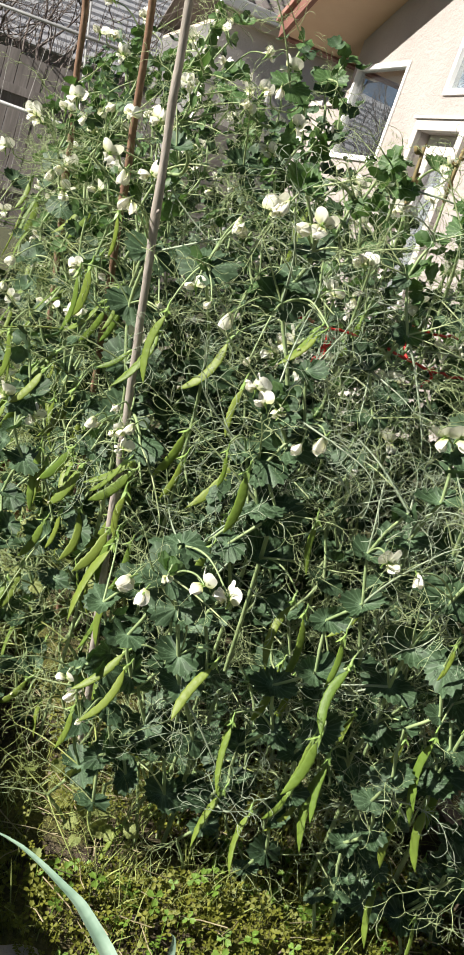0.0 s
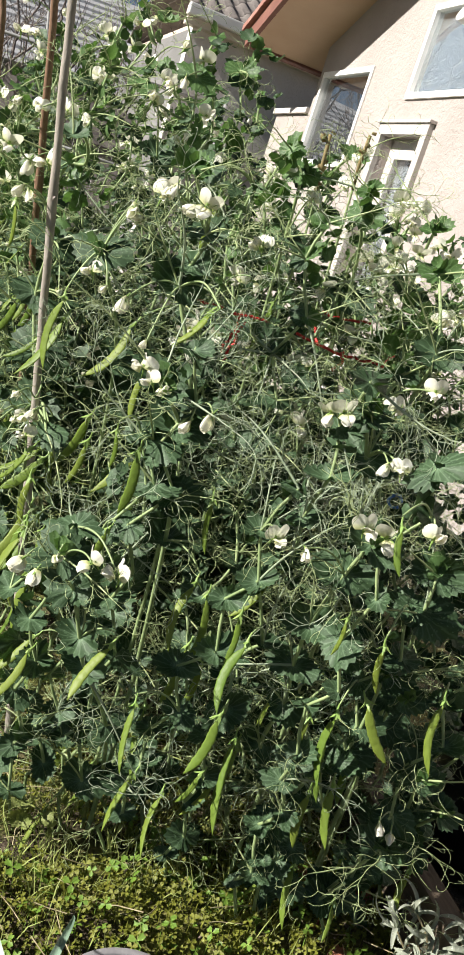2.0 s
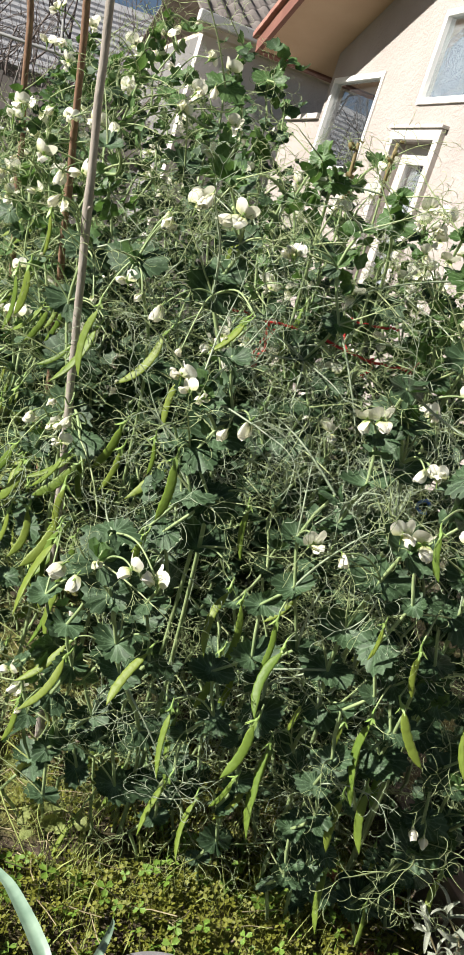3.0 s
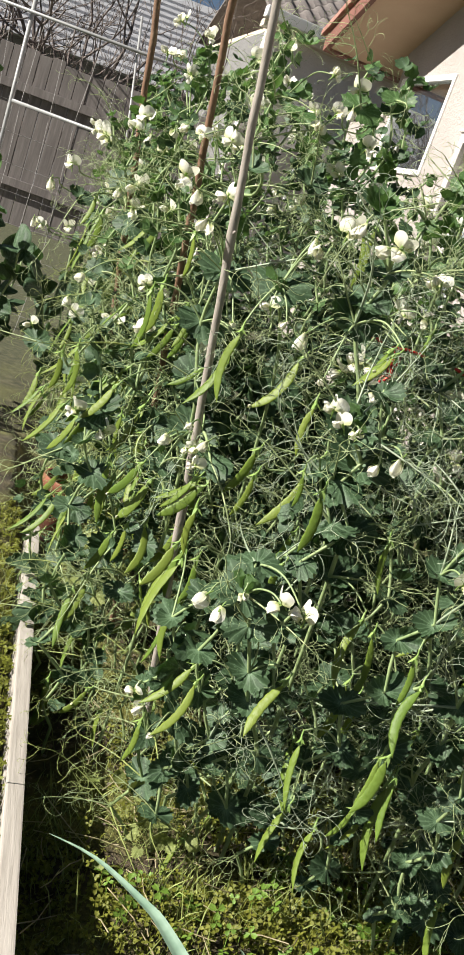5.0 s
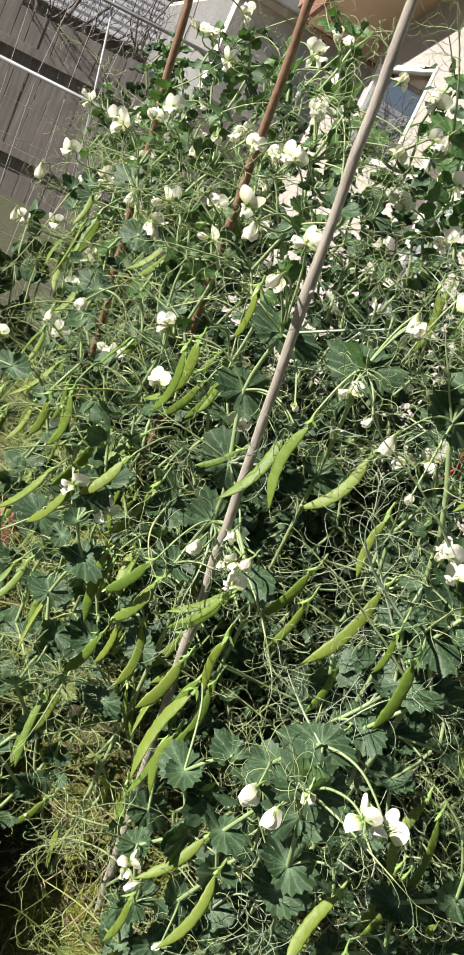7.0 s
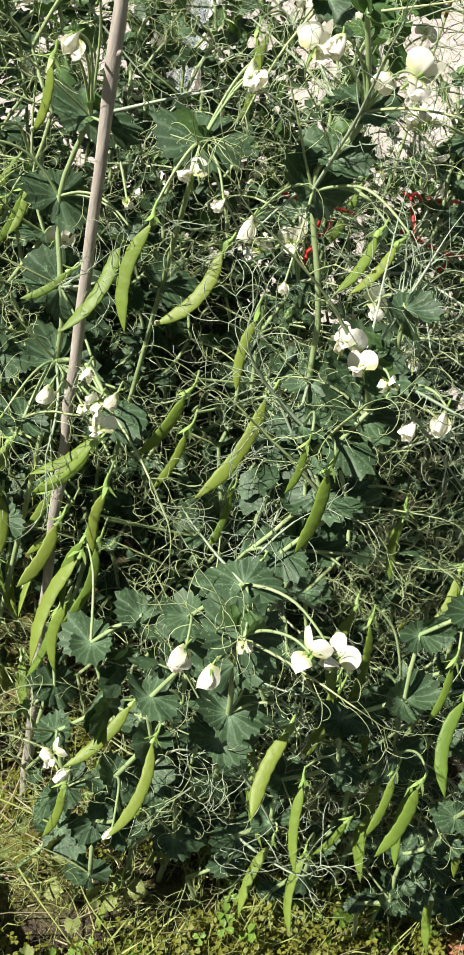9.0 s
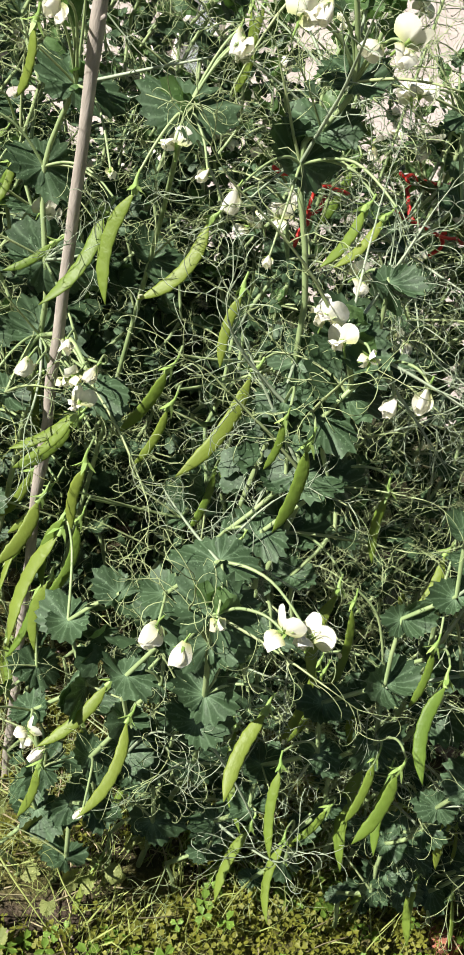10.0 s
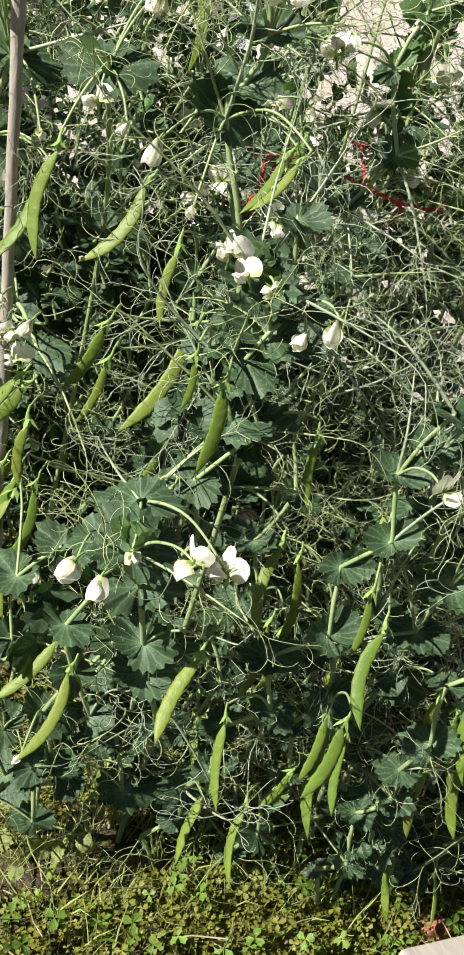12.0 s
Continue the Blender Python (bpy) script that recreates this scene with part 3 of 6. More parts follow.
def make_neighbour():
    n = empty("neighbour_house", Matrix.Translation((-3.0, 15.5, 0)), label="pale grey neighbouring house with shingled roof", category="house")
    block("wall", (-7, 0, -0.1), (3.4, 0.2, 2.3), PALEWALL, n, edge=0)
    for row in range(14):
        z, y = 2.25 + 0.14 * row, -0.45 + 0.32 * row
        block("shingle_course", (-7.3, y, z), (3.5, y + 0.36, z + 0.03), SHINGLE, n, m=None, edge=0)
        block("shingle_course", (-7.3, y + 0.34, z + 0.03), (3.5, y + 0.36, z + 0.17), SHINGLE, n, edge=0)
    g = Geo()
    s = len(g.v)
    for y in (0.0, 0.2):
        g.v += [Vector((1.6, y - 0.7, 2.2)), Vector((5.2, y - 0.7, 2.2)), Vector((3.4, y - 0.7, 4.2))]
    g.f += [(0, 1, 2), (5, 4, 3), (0, 3, 4, 1), (1, 4, 5, 2), (2, 5, 3, 0)]
    part("gable", g, PALEWALL, n)
    block("vent", (3.3, -0.73, 2.9), (3.5, -0.70, 3.1), BEIGE, n)
    for x in (-7.0, 3.2):
        block("side_wall", (x, 0.2, -0.1), (x + 0.2, 8.2, 2.3), PALEWALL, n, edge=0)
        g = Geo()
        for dx in (0.0, 0.2):
            g.v += [Vector((x + dx, 0.2, 2.3)), Vector((x + dx, 8.2, 2.3)), Vector((x + dx, 4.2, 4.05))]
        g.f += [(0, 1, 2), (5, 4, 3), (0, 3, 4, 1), (1, 4, 5, 2), (2, 5, 3, 0)]
        part("side_gable", g, PALEWALL, n)
    block("back_wall", (-7, 8.2, -0.1), (3.4, 8.4, 2.3), PALEWALL, n, edge=0)
    slope = math.atan(0.14 / 0.32)
    block("back_roof", (-7.3, 0.0, 0.0), (3.5, 4.9, 0.05), SHINGLE, n, m=Matrix.Translation((0, 4.35, 4.24)) @ Matrix.Rotation(-slope, 4, "X"), edge=0)


make_neighbour()


# ---- pea plants: shared shapes ----
def leaf_shape(seed, size=0.05, rings=4, spokes=27):
    """One clasping stipule: a toothed, blunt-pointed half leaf round its stalk end, creased along its middle, with raised veins and a wavy rim."""
    rng = random.Random(seed)
    g = Geo()
    cup, fold, wave = rng.uniform(-0.45, 0.5), rng.uniform(0.05, 0.45), rng.uniform(0.06, 0.15)
    ph, skew = rng.uniform(0, 6), rng.uniform(-0.16, 0.16)
    teeth = [rng.uniform(1.02, 1.09) if k % 2 else rng.uniform(0.88, 0.95) for k in range(spokes)]
    rows = []
    for i in range(rings + 1):
        r = (i / rings) ** 0.85
        row = []
        for k in range(spokes):
            t = k / (spokes - 1) * 2 - 1
            a = t * radians(112)
            rad = size * (0.58 + 0.42 * math.cos((a - skew) * 0.9) + 0.10 * math.exp(-((a - skew) / 0.3) ** 2)) * (1 + 0.07 * math.sin(ph + 4 * t) + 0.03 * math.sin(2 * ph + 9 * t))
            if i == rings:
                rad *= teeth[k]
            x, y = rad * r * math.cos(a), rad * r * math.sin(a)
            vein = 0.0009 * r * math.cos(k * math.pi / 2) if spokes > 20 else 0
            z = cup * rad * r * r * 0.7 + fold * abs(y) * r + wave * rad * r * r * (math.sin(ph + 6 * t) + 0.5 * math.sin(2 * ph + 13 * t)) + vein
            row.append(Vector((x, y, z)))
        rows.append(row)
    g.grid(rows)
    return g


def turtle(rng, p, d, length, steps, curl, grow_curl, sag=0.0):
    """A bending path: the bend tightens along it, as a tendril's does."""
    axis = d.cross(unit(rng)).normalized()
    pts = [p]
    for i in range(steps):
        s = (i + 1) / steps
        turn = curl * (1 + grow_curl * s ** 3) / steps
        d = (Matrix.Rotation(turn, 3, axis) @ d)
        d = (d + unit(rng) * 0.05 + Vector((0, 0, -sag / steps))).normalized()
        p = p + d * length / steps
        pts.append(p)
    return pts, d


def tendril_shape(seed, lush=True):
    """A leaf of the leafless kind: a stout pale stalk with forking wiry tendrils that hook at their ends."""
    rng = random.Random(seed)
    g = Geo()
    length = rng.uniform(0.085, 0.15)
    main, d = turtle(rng, Vector((0, 0, 0)), Vector((1, 0, rng.uniform(0.0, 0.6))).normalized(), length, 8, rng.uniform(-0.7, 0.7), 0.3, 0.3)
    g.tube(main, [0.0019 - 0.00013 * i for i in range(9)], 4)

    def fork(p, d, size, r, depth):
        last = depth >= 3
        steps = 6 if last else 3
        curl = rng.uniform(0.5, 1.7) if last else rng.uniform(0.2, 0.7)
        pts, end = turtle(rng, p, d, size * (1.35 if last else 1), steps, curl * rng.choice((-1, 1)), rng.uniform(1.5, 5.5) if last else 0.3, 0.1)
        g.tube(pts, [r * (1 - 0.35 * i / steps) for i in range(steps + 1)], 3)
        if not last:
            side = end.cross(unit(rng)).normalized()
            for k in range(3 if depth < 2 else 2):
                i = len(pts) - 1 if k < 2 else len(pts) // 2
                way = side if k == 0 else -side if k == 1 else unit(rng)
                fork(pts[i], (end + way * rng.uniform(0.45, 0.9) + unit(rng) * 0.25).normalized(), size * rng.uniform(0.7, 1.15), r * 0.8, depth + 1)

    for i in (3, 5, 7) if lush else (4, 7):
        for sgn in (-1, 1):
            out = (d * 0.6 + Vector((0, sgn, rng.uniform(-0.6, 0.7)))).normalized()
            fork(main[i], out, rng.uniform(0.018, 0.034), 0.00060, 1 if lush and i == 5 and sgn > 0 else 2)
    fork(main[8], d, 0.032, 0.00068, 1 if lush else 2)
    return g


def pod_shape(seed, length, width):
    """A flat pea pod hanging down from its calyx, with seams, faint seed bumps and a beak."""
    rng = random.Random(seed)
    g, n, sides = Geo(), 18, 12
    bend, fat = rng.uniform(0.035, 0.115), rng.uniform(0.2, 0.34)
    twist = rng.uniform(-0.5, 0.5)
    start = len(g.v)
    for i in range(n + 1):
        s = i / n
        body = max(0.04, min(1, (s / 0.20) ** 0.7) * min(1, ((1 - s) / 0.24) ** 0.75) * (0.93 + 0.07 * math.cos(s * 7 * 2 * math.pi)))
        if s > 0.97:
            body = 0.05
        w = width / 2 * body
        th = w * fat * (1 + 0.30 * math.cos(s * 7 * 2 * math.pi)) + 0.0003
        cx, tw = length * (bend * 4 * s * (1 - s) + 0.06 * bend * s), twist * s
        for k in range(sides):
            a = 2 * math.pi * k / sides
            sx = math.copysign(abs(math.cos(a)) ** 0.8, math.cos(a)) * w
            sy = math.sin(a) * th
            g.v.append(Vector((cx + sx * math.cos(tw) - sy * math.sin(tw), sx * math.sin(tw) + sy * math.cos(tw), -0.006 - s * length)))
    for i in range(n):
        for k in range(sides):
            k2 = (k + 1) % sides
            g.f.append((start + i * sides + k, start + i * sides + k2, start + (i + 1) * sides + k2, start + (i + 1) * sides + k))
    g.f.append(tuple(start + k for k in reversed(range(sides))))
    g.f.append(tuple(start + n * sides + k for k in range(sides)))
    return g


def calyx_shape(seed, size=0.008):
    """The green star of sepals and the short stalk above it."""
    rng = random.Random(seed)
    g = Geo()
    g.tube([Vector((0, 0, 0.014)), Vector((0.001, 0, 0.006)), Vector((0, 0, -0.002)), Vector((0, 0, -0.008))], [0.0010, 0.0012, 0.0030, 0.0022], 6)
    for k in range(5):
        a = 2 * math.pi * k / 5 + rng.uniform(-0.2, 0.2)
        d, s = Vector((math.cos(a), math.sin(a), 0)), Vector((-math.sin(a), math.cos(a), 0))
        f = rng.uniform(0.2, 0.9)
        tip = d * size * 1.1 + Vector((0, 0, -size * f - 0.002))
        g.grid([[d * 0.002 + s * 0.0016, d * 0.002 - s * 0.0016], [d * size * 0.6 + s * 0.0016 + Vector((0, 0, -0.004)), d * size * 0.6 - s * 0.0016 + Vector((0, 0, -0.004))], [tip + s * 0.0002, tip - s * 0.0002]])
    return g


def petal_patch(half, length, cup, rows=7, cols=9, notch=0.0, wave=0.0):
    """A rounded petal from its claw at the origin up +Z, cupped towards +X."""
    g, out = Geo(), []
    for i in range(rows):
        s = i / (rows - 1)
        w = half * math.sin(math.pi * min(0.93, 0.12 + 0.80 * s ** 0.8)) ** 0.7
        line = []
        for k in range(cols):
            t = k / (cols - 1) * 2 - 1
            z = length * s * (1 - 0.10 * t * t * s) - notch * s * s * max(0, 1 - abs(t) * 2.5)
            x = cup * (t * t * half + 0.6 * length * (s - 0.4) ** 2) + wave * math.sin(5 * t + 3 * s)
            line.append(Vector((x, w * t, z)))
        out.append(line)
    g.grid(out)
    return g


def banner_shape(seed):
    """The broad upright petal: two rounded lobes, creased in the middle and folded back at the sides."""
    rng = random.Random(seed)
    g, out = Geo(), []
    size, back, roll = rng.uniform(0.0140, 0.0172), rng.uniform(0.05, 0.85), rng.uniform(-0.2, 0.5)
    for i in range(6):
        r = i / 5
        line = []
        for k in range(17):
            a = (k / 8 - 1) * radians(118)
            lobe = 1 - 0.30 * math.exp(-(a / 0.24) ** 2) + 0.13 * math.cos(2 * abs(a) - 1.7)
            y, z = size * lobe * r * math.sin(a) * 1.06, size * lobe * r * math.cos(a) + 0.006 * r
            x = back * y * y / size + roll * z * abs(z) / size * 0.5 - 0.0018 * math.exp(-(a / 0.3) ** 2) * r + 0.0007 * math.sin(6 * a + seed) * r
            line.append(Vector((-x, y, z)))
        out.append(line)
    g.grid(out)
    return g


def folded_shape(seed):
    """A flower whose broad petal has closed over the rest: a limp bag from its claw up +Z, creased along +X."""
    rng = random.Random(seed)
    g, out = Geo(), []
    length, deep, gape = rng.uniform(0.024, 0.029), rng.uniform(0.017, 0.021), rng.uniform(0.25, 0.5)
    for i in range(9):
        s = i / 8
        depth = deep * math.sin(math.pi * min(0.80, 0.14 + 0.70 * s)) ** 0.8
        line = []
        for k in range(13):
            t = k / 6 - 1
            far = abs(t) ** 1.15
            y = math.copysign(depth * gape * math.sin(min(1.0, abs(t) * 1.3) * math.pi * 0.62), t) * (0.35 + 0.65 * s)
            z = length * s * (1 - 0.22 * far * s) + 0.0012 * math.sin(5 * t + seed) * s
            x = 0.004 - depth * far + 0.003 * math.sin(math.pi * s) + 0.0010 * math.sin(9 * t + 2 * seed + 3 * s) * s
            line.append(Vector((x, y, z)))
        out.append(line)
    g.grid(out)
    return g


LEAVES = [leaf_shape(i, 0.026 + 0.0022 * (i % 5)) for i in range(8)]
FAR_LEAVES = [leaf_shape(i, 0.026 + 0.0022 * (i % 5), 2, 13) for i in range(8)]
LEAF_MESH = [g.mesh("leaf", LEAF) for g in LEAVES]
YOUNG_MESH = [g.mesh("leaf", YOUNG) for g in LEAVES[:5]]
OLD_MESH = [g.mesh("leaf", OLD) for g in LEAVES[:4]]
TENDRILS = [tendril_shape(50 + i) for i in range(12)]
TENDRIL_MESH = [g.mesh("tendril", TENDRIL) for g in TENDRILS]
PLAIN_TENDRIL_MESH = [tendril_shape(90 + i, False).mesh("tendril", TENDRIL) for i in range(8)]
PALE_TENDRIL_MESH = [g.mesh("tendril", PALETENDRIL) for g in TENDRILS[:10]]
OLD_TENDRIL_MESH = [g.mesh("tendril", OLDTENDRIL) for g in TENDRILS[:8]]
POD_LENGTHS = (0.098, 0.090, 0.105, 0.080, 0.094, 0.110, 0.066, 0.100)
POD_MESH = [pod_shape(70 + i, ln, 0.0112 if ln > 0.07 else 0.0085).mesh("pod", POD) for i, ln in enumerate(POD_LENGTHS)]
CALYX_MESH = [calyx_shape(80 + i, 0.0095).mesh("calyx", CALYX) for i in range(3)]
REMAINS = petal_patch(0.003, 0.006, 0.5, 4, 5).mesh("withered_petal", PETAL)
BANNER = [banner_shape(40 + i).mesh("flower", PETAL) for i in range(6)]
WING = [petal_patch(0.0088, 0.0185, c, 6, 7, 0, 0.0008).mesh("wing_petal", PETAL) for c in (0.35, 0.6, 0.8)]
KEEL = petal_patch(0.005, 0.012, 0.9, 5, 7).mesh("keel", CREAM)
BUD = petal_patch(0.006, 0.014, 0.9, 6, 7).mesh("bud", CREAM)
FOLDED = [folded_shape(60 + i).mesh("flower", PETAL) for i in range(5)]


def aim(p, x_axis, z_hint=Vector((0, 0, 1)), scale=1.0):
    """A pose at p whose X runs along x_axis and whose Z leans to z_hint."""
    x = x_axis.normalized()
    z = (z_hint - x * z_hint.dot(x))
    z = z.normalized() if z.length > 1e-5 else x.orthogonal().normalized()
    y = z.cross(x)
    return Matrix(((x.x * scale, y.x * scale, z.x * scale, p.x), (x.y * scale, y.y * scale, z.y * scale, p.y), (x.z * scale, y.z * scale, z.z * scale, p.z), (0, 0, 0, 1)))


OPEN = Vector((-0.45, -0.89, 0)).normalized()


def stalk(plant, a, b, r=0.0014):
    """A thin stalk that leaves the stem, runs behind the leaves and arches out to its pod or flower."""
    span = (b - a).length
    if span > 0.13:
        via = b + Vector((0.018, 0.05, -0.012))
        pts = [a, a.lerp(via, 0.5) + Vector((0.01, 0.02, -span * 0.06)), via, via.lerp(b, 0.5) + Vector((0, 0, 0.010)), b]
    else:
        mid = (a + b) / 2 + Vector((0, 0, span * 0.18))
        pts = [a, (a + mid) / 2 + Vector((0, 0, 0.004)), mid, (mid + b) / 2 + Vector((0, 0, 0.003)), b]
    fine = []
    for i in range(len(pts) - 1):
        p0, p1, p2, p3 = pts[max(i - 1, 0)], pts[i], pts[i + 1], pts[min(i + 2, len(pts) - 1)]
        for k in range(3):
            t = k / 3
            fine.append(0.5 * (2 * p1 + (p2 - p0) * t + (2 * p0 - 5 * p1 + 4 * p2 - p3) * t * t + (3 * p1 - p0 - 3 * p2 + p3) * t ** 3))
    fine.append(pts[-1])
    n = len(fine)
    g = Geo()
    g.tube(fine, [r * (1.15 - 0.4 * i / n) for i in range(n)], 5)
    part("flower_stalk", g, STEM, plant, smooth=True)


def add_pod(plant, p, down, face, which, rng, scale=1.0, broad=1.0):
    """A pod at p that hangs along down, its flat side to face."""
    if face.cross(down).z > 0:
        face = -face  # the bowed edge hangs lowest
    m = aim(p, face.cross(down), -down, scale) @ Matrix.Diagonal((broad * rng.uniform(0.85, 1.2), 1, 1, 1))
    pod = put("pod", POD_MESH[which % len(POD_MESH)], plant, m)
    put("calyx", CALYX_MESH[which % 3], pod, None)
    if rng.random() < 0.22:
        z = -0.006 - POD_LENGTHS[which % len(POD_MESH)] * rng.choice((0.93, 0.95, 0.5))
        put("withered_petal", REMAINS, pod, Matrix.Translation((0, 0, z)) @ Matrix.Rotation(rng.uniform(1, 2.6), 4, "X"))
    return pod


def add_flower(plant, p, facing, rng, scale=1.0):
    """A white pea flower at p: banner behind, two wings and keel in front, green calyx below."""
    m = aim(p, facing, Vector((0, 0, 1)) + unit(rng) * 0.45, scale)
    fl = put("flower", rng.choice(BANNER), plant, m)
    for sgn in (-1, 1):
        put("wing_petal", rng.choice(WING), fl, Matrix.Translation((0.004, 0.003 * sgn, 0.002)) @ Matrix.Rotation(radians(78 + rng.uniform(-22, 25)), 4, "Y") @ Matrix.Rotation(radians(34 * sgn), 4, "Z") @ Matrix.Rotation(radians(28 * sgn), 4, "X"))
    put("keel", KEEL, fl, Matrix.Translation((0.003, 0, 0.001)) @ Matrix.Rotation(radians(80), 4, "Y"))
    put("calyx", CALYX_MESH[0], fl, Matrix.Translation((-0.003, 0, -0.002)) @ Matrix.Rotation(radians(200), 4, "Y"))
    return fl


def add_folded(plant, p, facing, rng, scale=1.0):
    """A nodding pea flower, its banner folded like a bag over cream wings, under a green calyx."""
    droop = (facing + Vector((0, 0, -0.75)) + unit(rng) * 0.35).normalized()
    side = droop.cross(Vector((0, 0, 1))).normalized()
    crease = Matrix.Rotation(rng.uniform(-0.9, 0.9), 3, droop) @ side.cross(droop)
    fl = put("flower", rng.choice(FOLDED), plant, aim(p, crease, droop, scale))
    put("wing_petal", rng.choice(WING), fl, Matrix.Translation((-0.004, 0.0, 0.006)) @ Matrix.Rotation(radians(rng.uniform(-30, 5)), 4, "Y"))
    put("calyx", CALYX_MESH[rng.randrange(3)], fl, Matrix.Translation((0, 0, 0.003)) @ Matrix.Rotation(radians(180), 4, "X") @ Matrix.Scale(0.85, 4))
    return fl


def add_bud(plant, p, facing, rng, scale=1.0):
    """A closed cream bud in its calyx."""
    way = (facing + Vector((0, 0, -0.3)) + unit(rng) * 0.4).normalized()
    bud = put("bud", BUD, plant, aim(p, way.orthogonal(), way, scale))
    put("wing_petal", WING[2], bud, Matrix.Rotation(radians(180), 4, "Z") @ Matrix.Scale(0.75, 4))
    put("calyx", CALYX_MESH[1], bud, Matrix.Translation((0, 0, 0.003)) @ Matrix.Rotation(radians(180), 4, "X") @ Matrix.Scale(0.85, 4))
    return bud


def make_pea_plant(base, top, seed, pods=6, flowers=4, density=1.0, joined=False, withered=0.25, lush=True, bushy=3, bare=0.07, label="climbing pea plant with toothed leaves, tendrils and green pods"):
    """A climbing stem from base to top, with leaf pairs and tendrils at each joint."""
    rng = random.Random(seed)
    base, top = Vector(base), Vector(top)
    plant = empty("pea_plant", Matrix.Translation(base), label=label, category="pea plant", group="pea plants in the bed")
    span = top - base
    n = max(6, int(span.length / 0.062))
    side = span.cross(OPEN).normalized()
    nodes = []
    for i in range(n + 1):
        s = i / n
        bow = OPEN * 0.03 * math.sin(math.pi * s) * rng.uniform(0.5, 1.5)
        nodes.append(span * s + bow + side * 0.012 * (1 if i % 2 else -1) + unit(rng) * 0.010)
    nodes[0] = Vector((0, 0, -0.02))
    pts = []
    for a, b in zip(nodes, nodes[1:]):
        pts += [a, a * 0.5 + b * 0.5 + unit(rng) * 0.003]
    pts.append(nodes[-1])
    g = Geo()
    g.tube(pts, [0.0031 - 0.0010 * i / len(pts) for i in range(len(pts))], 6)
    part("stem", g, STEM, plant, smooth=True)
    crowd = {}

    def leaf(which, meshes, m):
        if joined:
            me = meshes[which % len(meshes)]
            crowd.setdefault(me.materials[0].name, (Geo(), me.materials[0]))[0].join(FAR_LEAVES[which % len(meshes)], m)
        else:
            put("leaf", meshes[which % len(meshes)], plant, m)

    for i, p in enumerate(nodes):
        s = i / n
        if i == 0:
            continue
        d = (nodes[min(i + 1, n)] - nodes[i - 1]).normalized()
        low = s < 0.16
        heading = Matrix.Rotation(rng.uniform(-1.2, 1.2) + (0.6 if i % 2 else -0.6), 3, "Z") @ OPEN
        normal = (Vector((0, 0, 0.75)) + heading * rng.uniform(0.25, 1.1) + unit(rng) * 0.3).normalized()
        young = s > (0.70 if joined else 0.86) and top.z > 0.95
        size = (0.62 if low else 1.0) * (0.7 if young else 1.0) * rng.uniform(0.72, 1.12)
        spin = rng.uniform(-0.5, 0.5)
        x0 = normal.cross(heading).normalized()
        for sgn in (-1, 1):
            if rng.random() < 0.06 or base.z + p.z < (0.17 if base.x < 0.24 else bare):
                continue
            x = Matrix.Rotation(spin + rng.uniform(-0.2, 0.2), 3, normal) @ (x0 * sgn)
            meshes = YOUNG_MESH if young and rng.random() < 0.8 else OLD_MESH if s < withered * 0.42 * rng.random() else LEAF_MESH
            leaf(rng.randrange(8), meshes, aim(p + d * 0.002 * sgn, x, normal + unit(rng) * 0.25, size))
        for extra in range(0 if low or base.z + p.z < bare else bushy if joined else int(rng.random() < 0.22)):
            q = p + (nodes[i - 1] - p) * 0.5 + unit(rng) * (0.05 if joined else 0.025)
            for sgn in (-1, 1):
                leaf(rng.randrange(8), LEAF_MESH, aim(q, x0 * sgn + unit(rng) * 0.5, normal + unit(rng) * 0.5, size * rng.uniform(0.6, 0.95)))
        for k in range(2 if rng.random() < density - 1 else 1):
            if rng.random() > density or base.z + p.z < bare * 0.8:
                continue
            out = (Matrix.Rotation(rng.uniform(-1.9, 1.9), 3, "Z") @ OPEN) + Vector((0, 0, rng.uniform(-0.3, 0.5)))
            put("tendril", rng.choice(OLD_TENDRIL_MESH if s < withered * rng.random() else TENDRIL_MESH if lush else PLAIN_TENDRIL_MESH), plant, aim(p, out, Vector((0, 0, 1)) + unit(rng) * 0.8, rng.uniform(0.6, 1.05)))
    tip, grown = Geo(), nodes[-1]
    for k in range(9):
        out = (unit(rng) + Vector((0, 0, 0.7))).normalized()
        tip.join(FAR_LEAVES[rng.randrange(8)], aim(grown + unit(rng) * 0.012 - span.normalized() * 0.012 * k, out, out.cross(unit(rng)) + Vector((0, 0, 0.3)), rng.uniform(0.4, 0.75)))
    tagged(part("shoot_tip", tip, YOUNG if top.z > 0.95 else LEAF, plant, smooth=True), kind="stuff")
    for g, mat in crowd.values():
        tagged(part("foliage", g, mat, plant, smooth=True), kind="stuff")
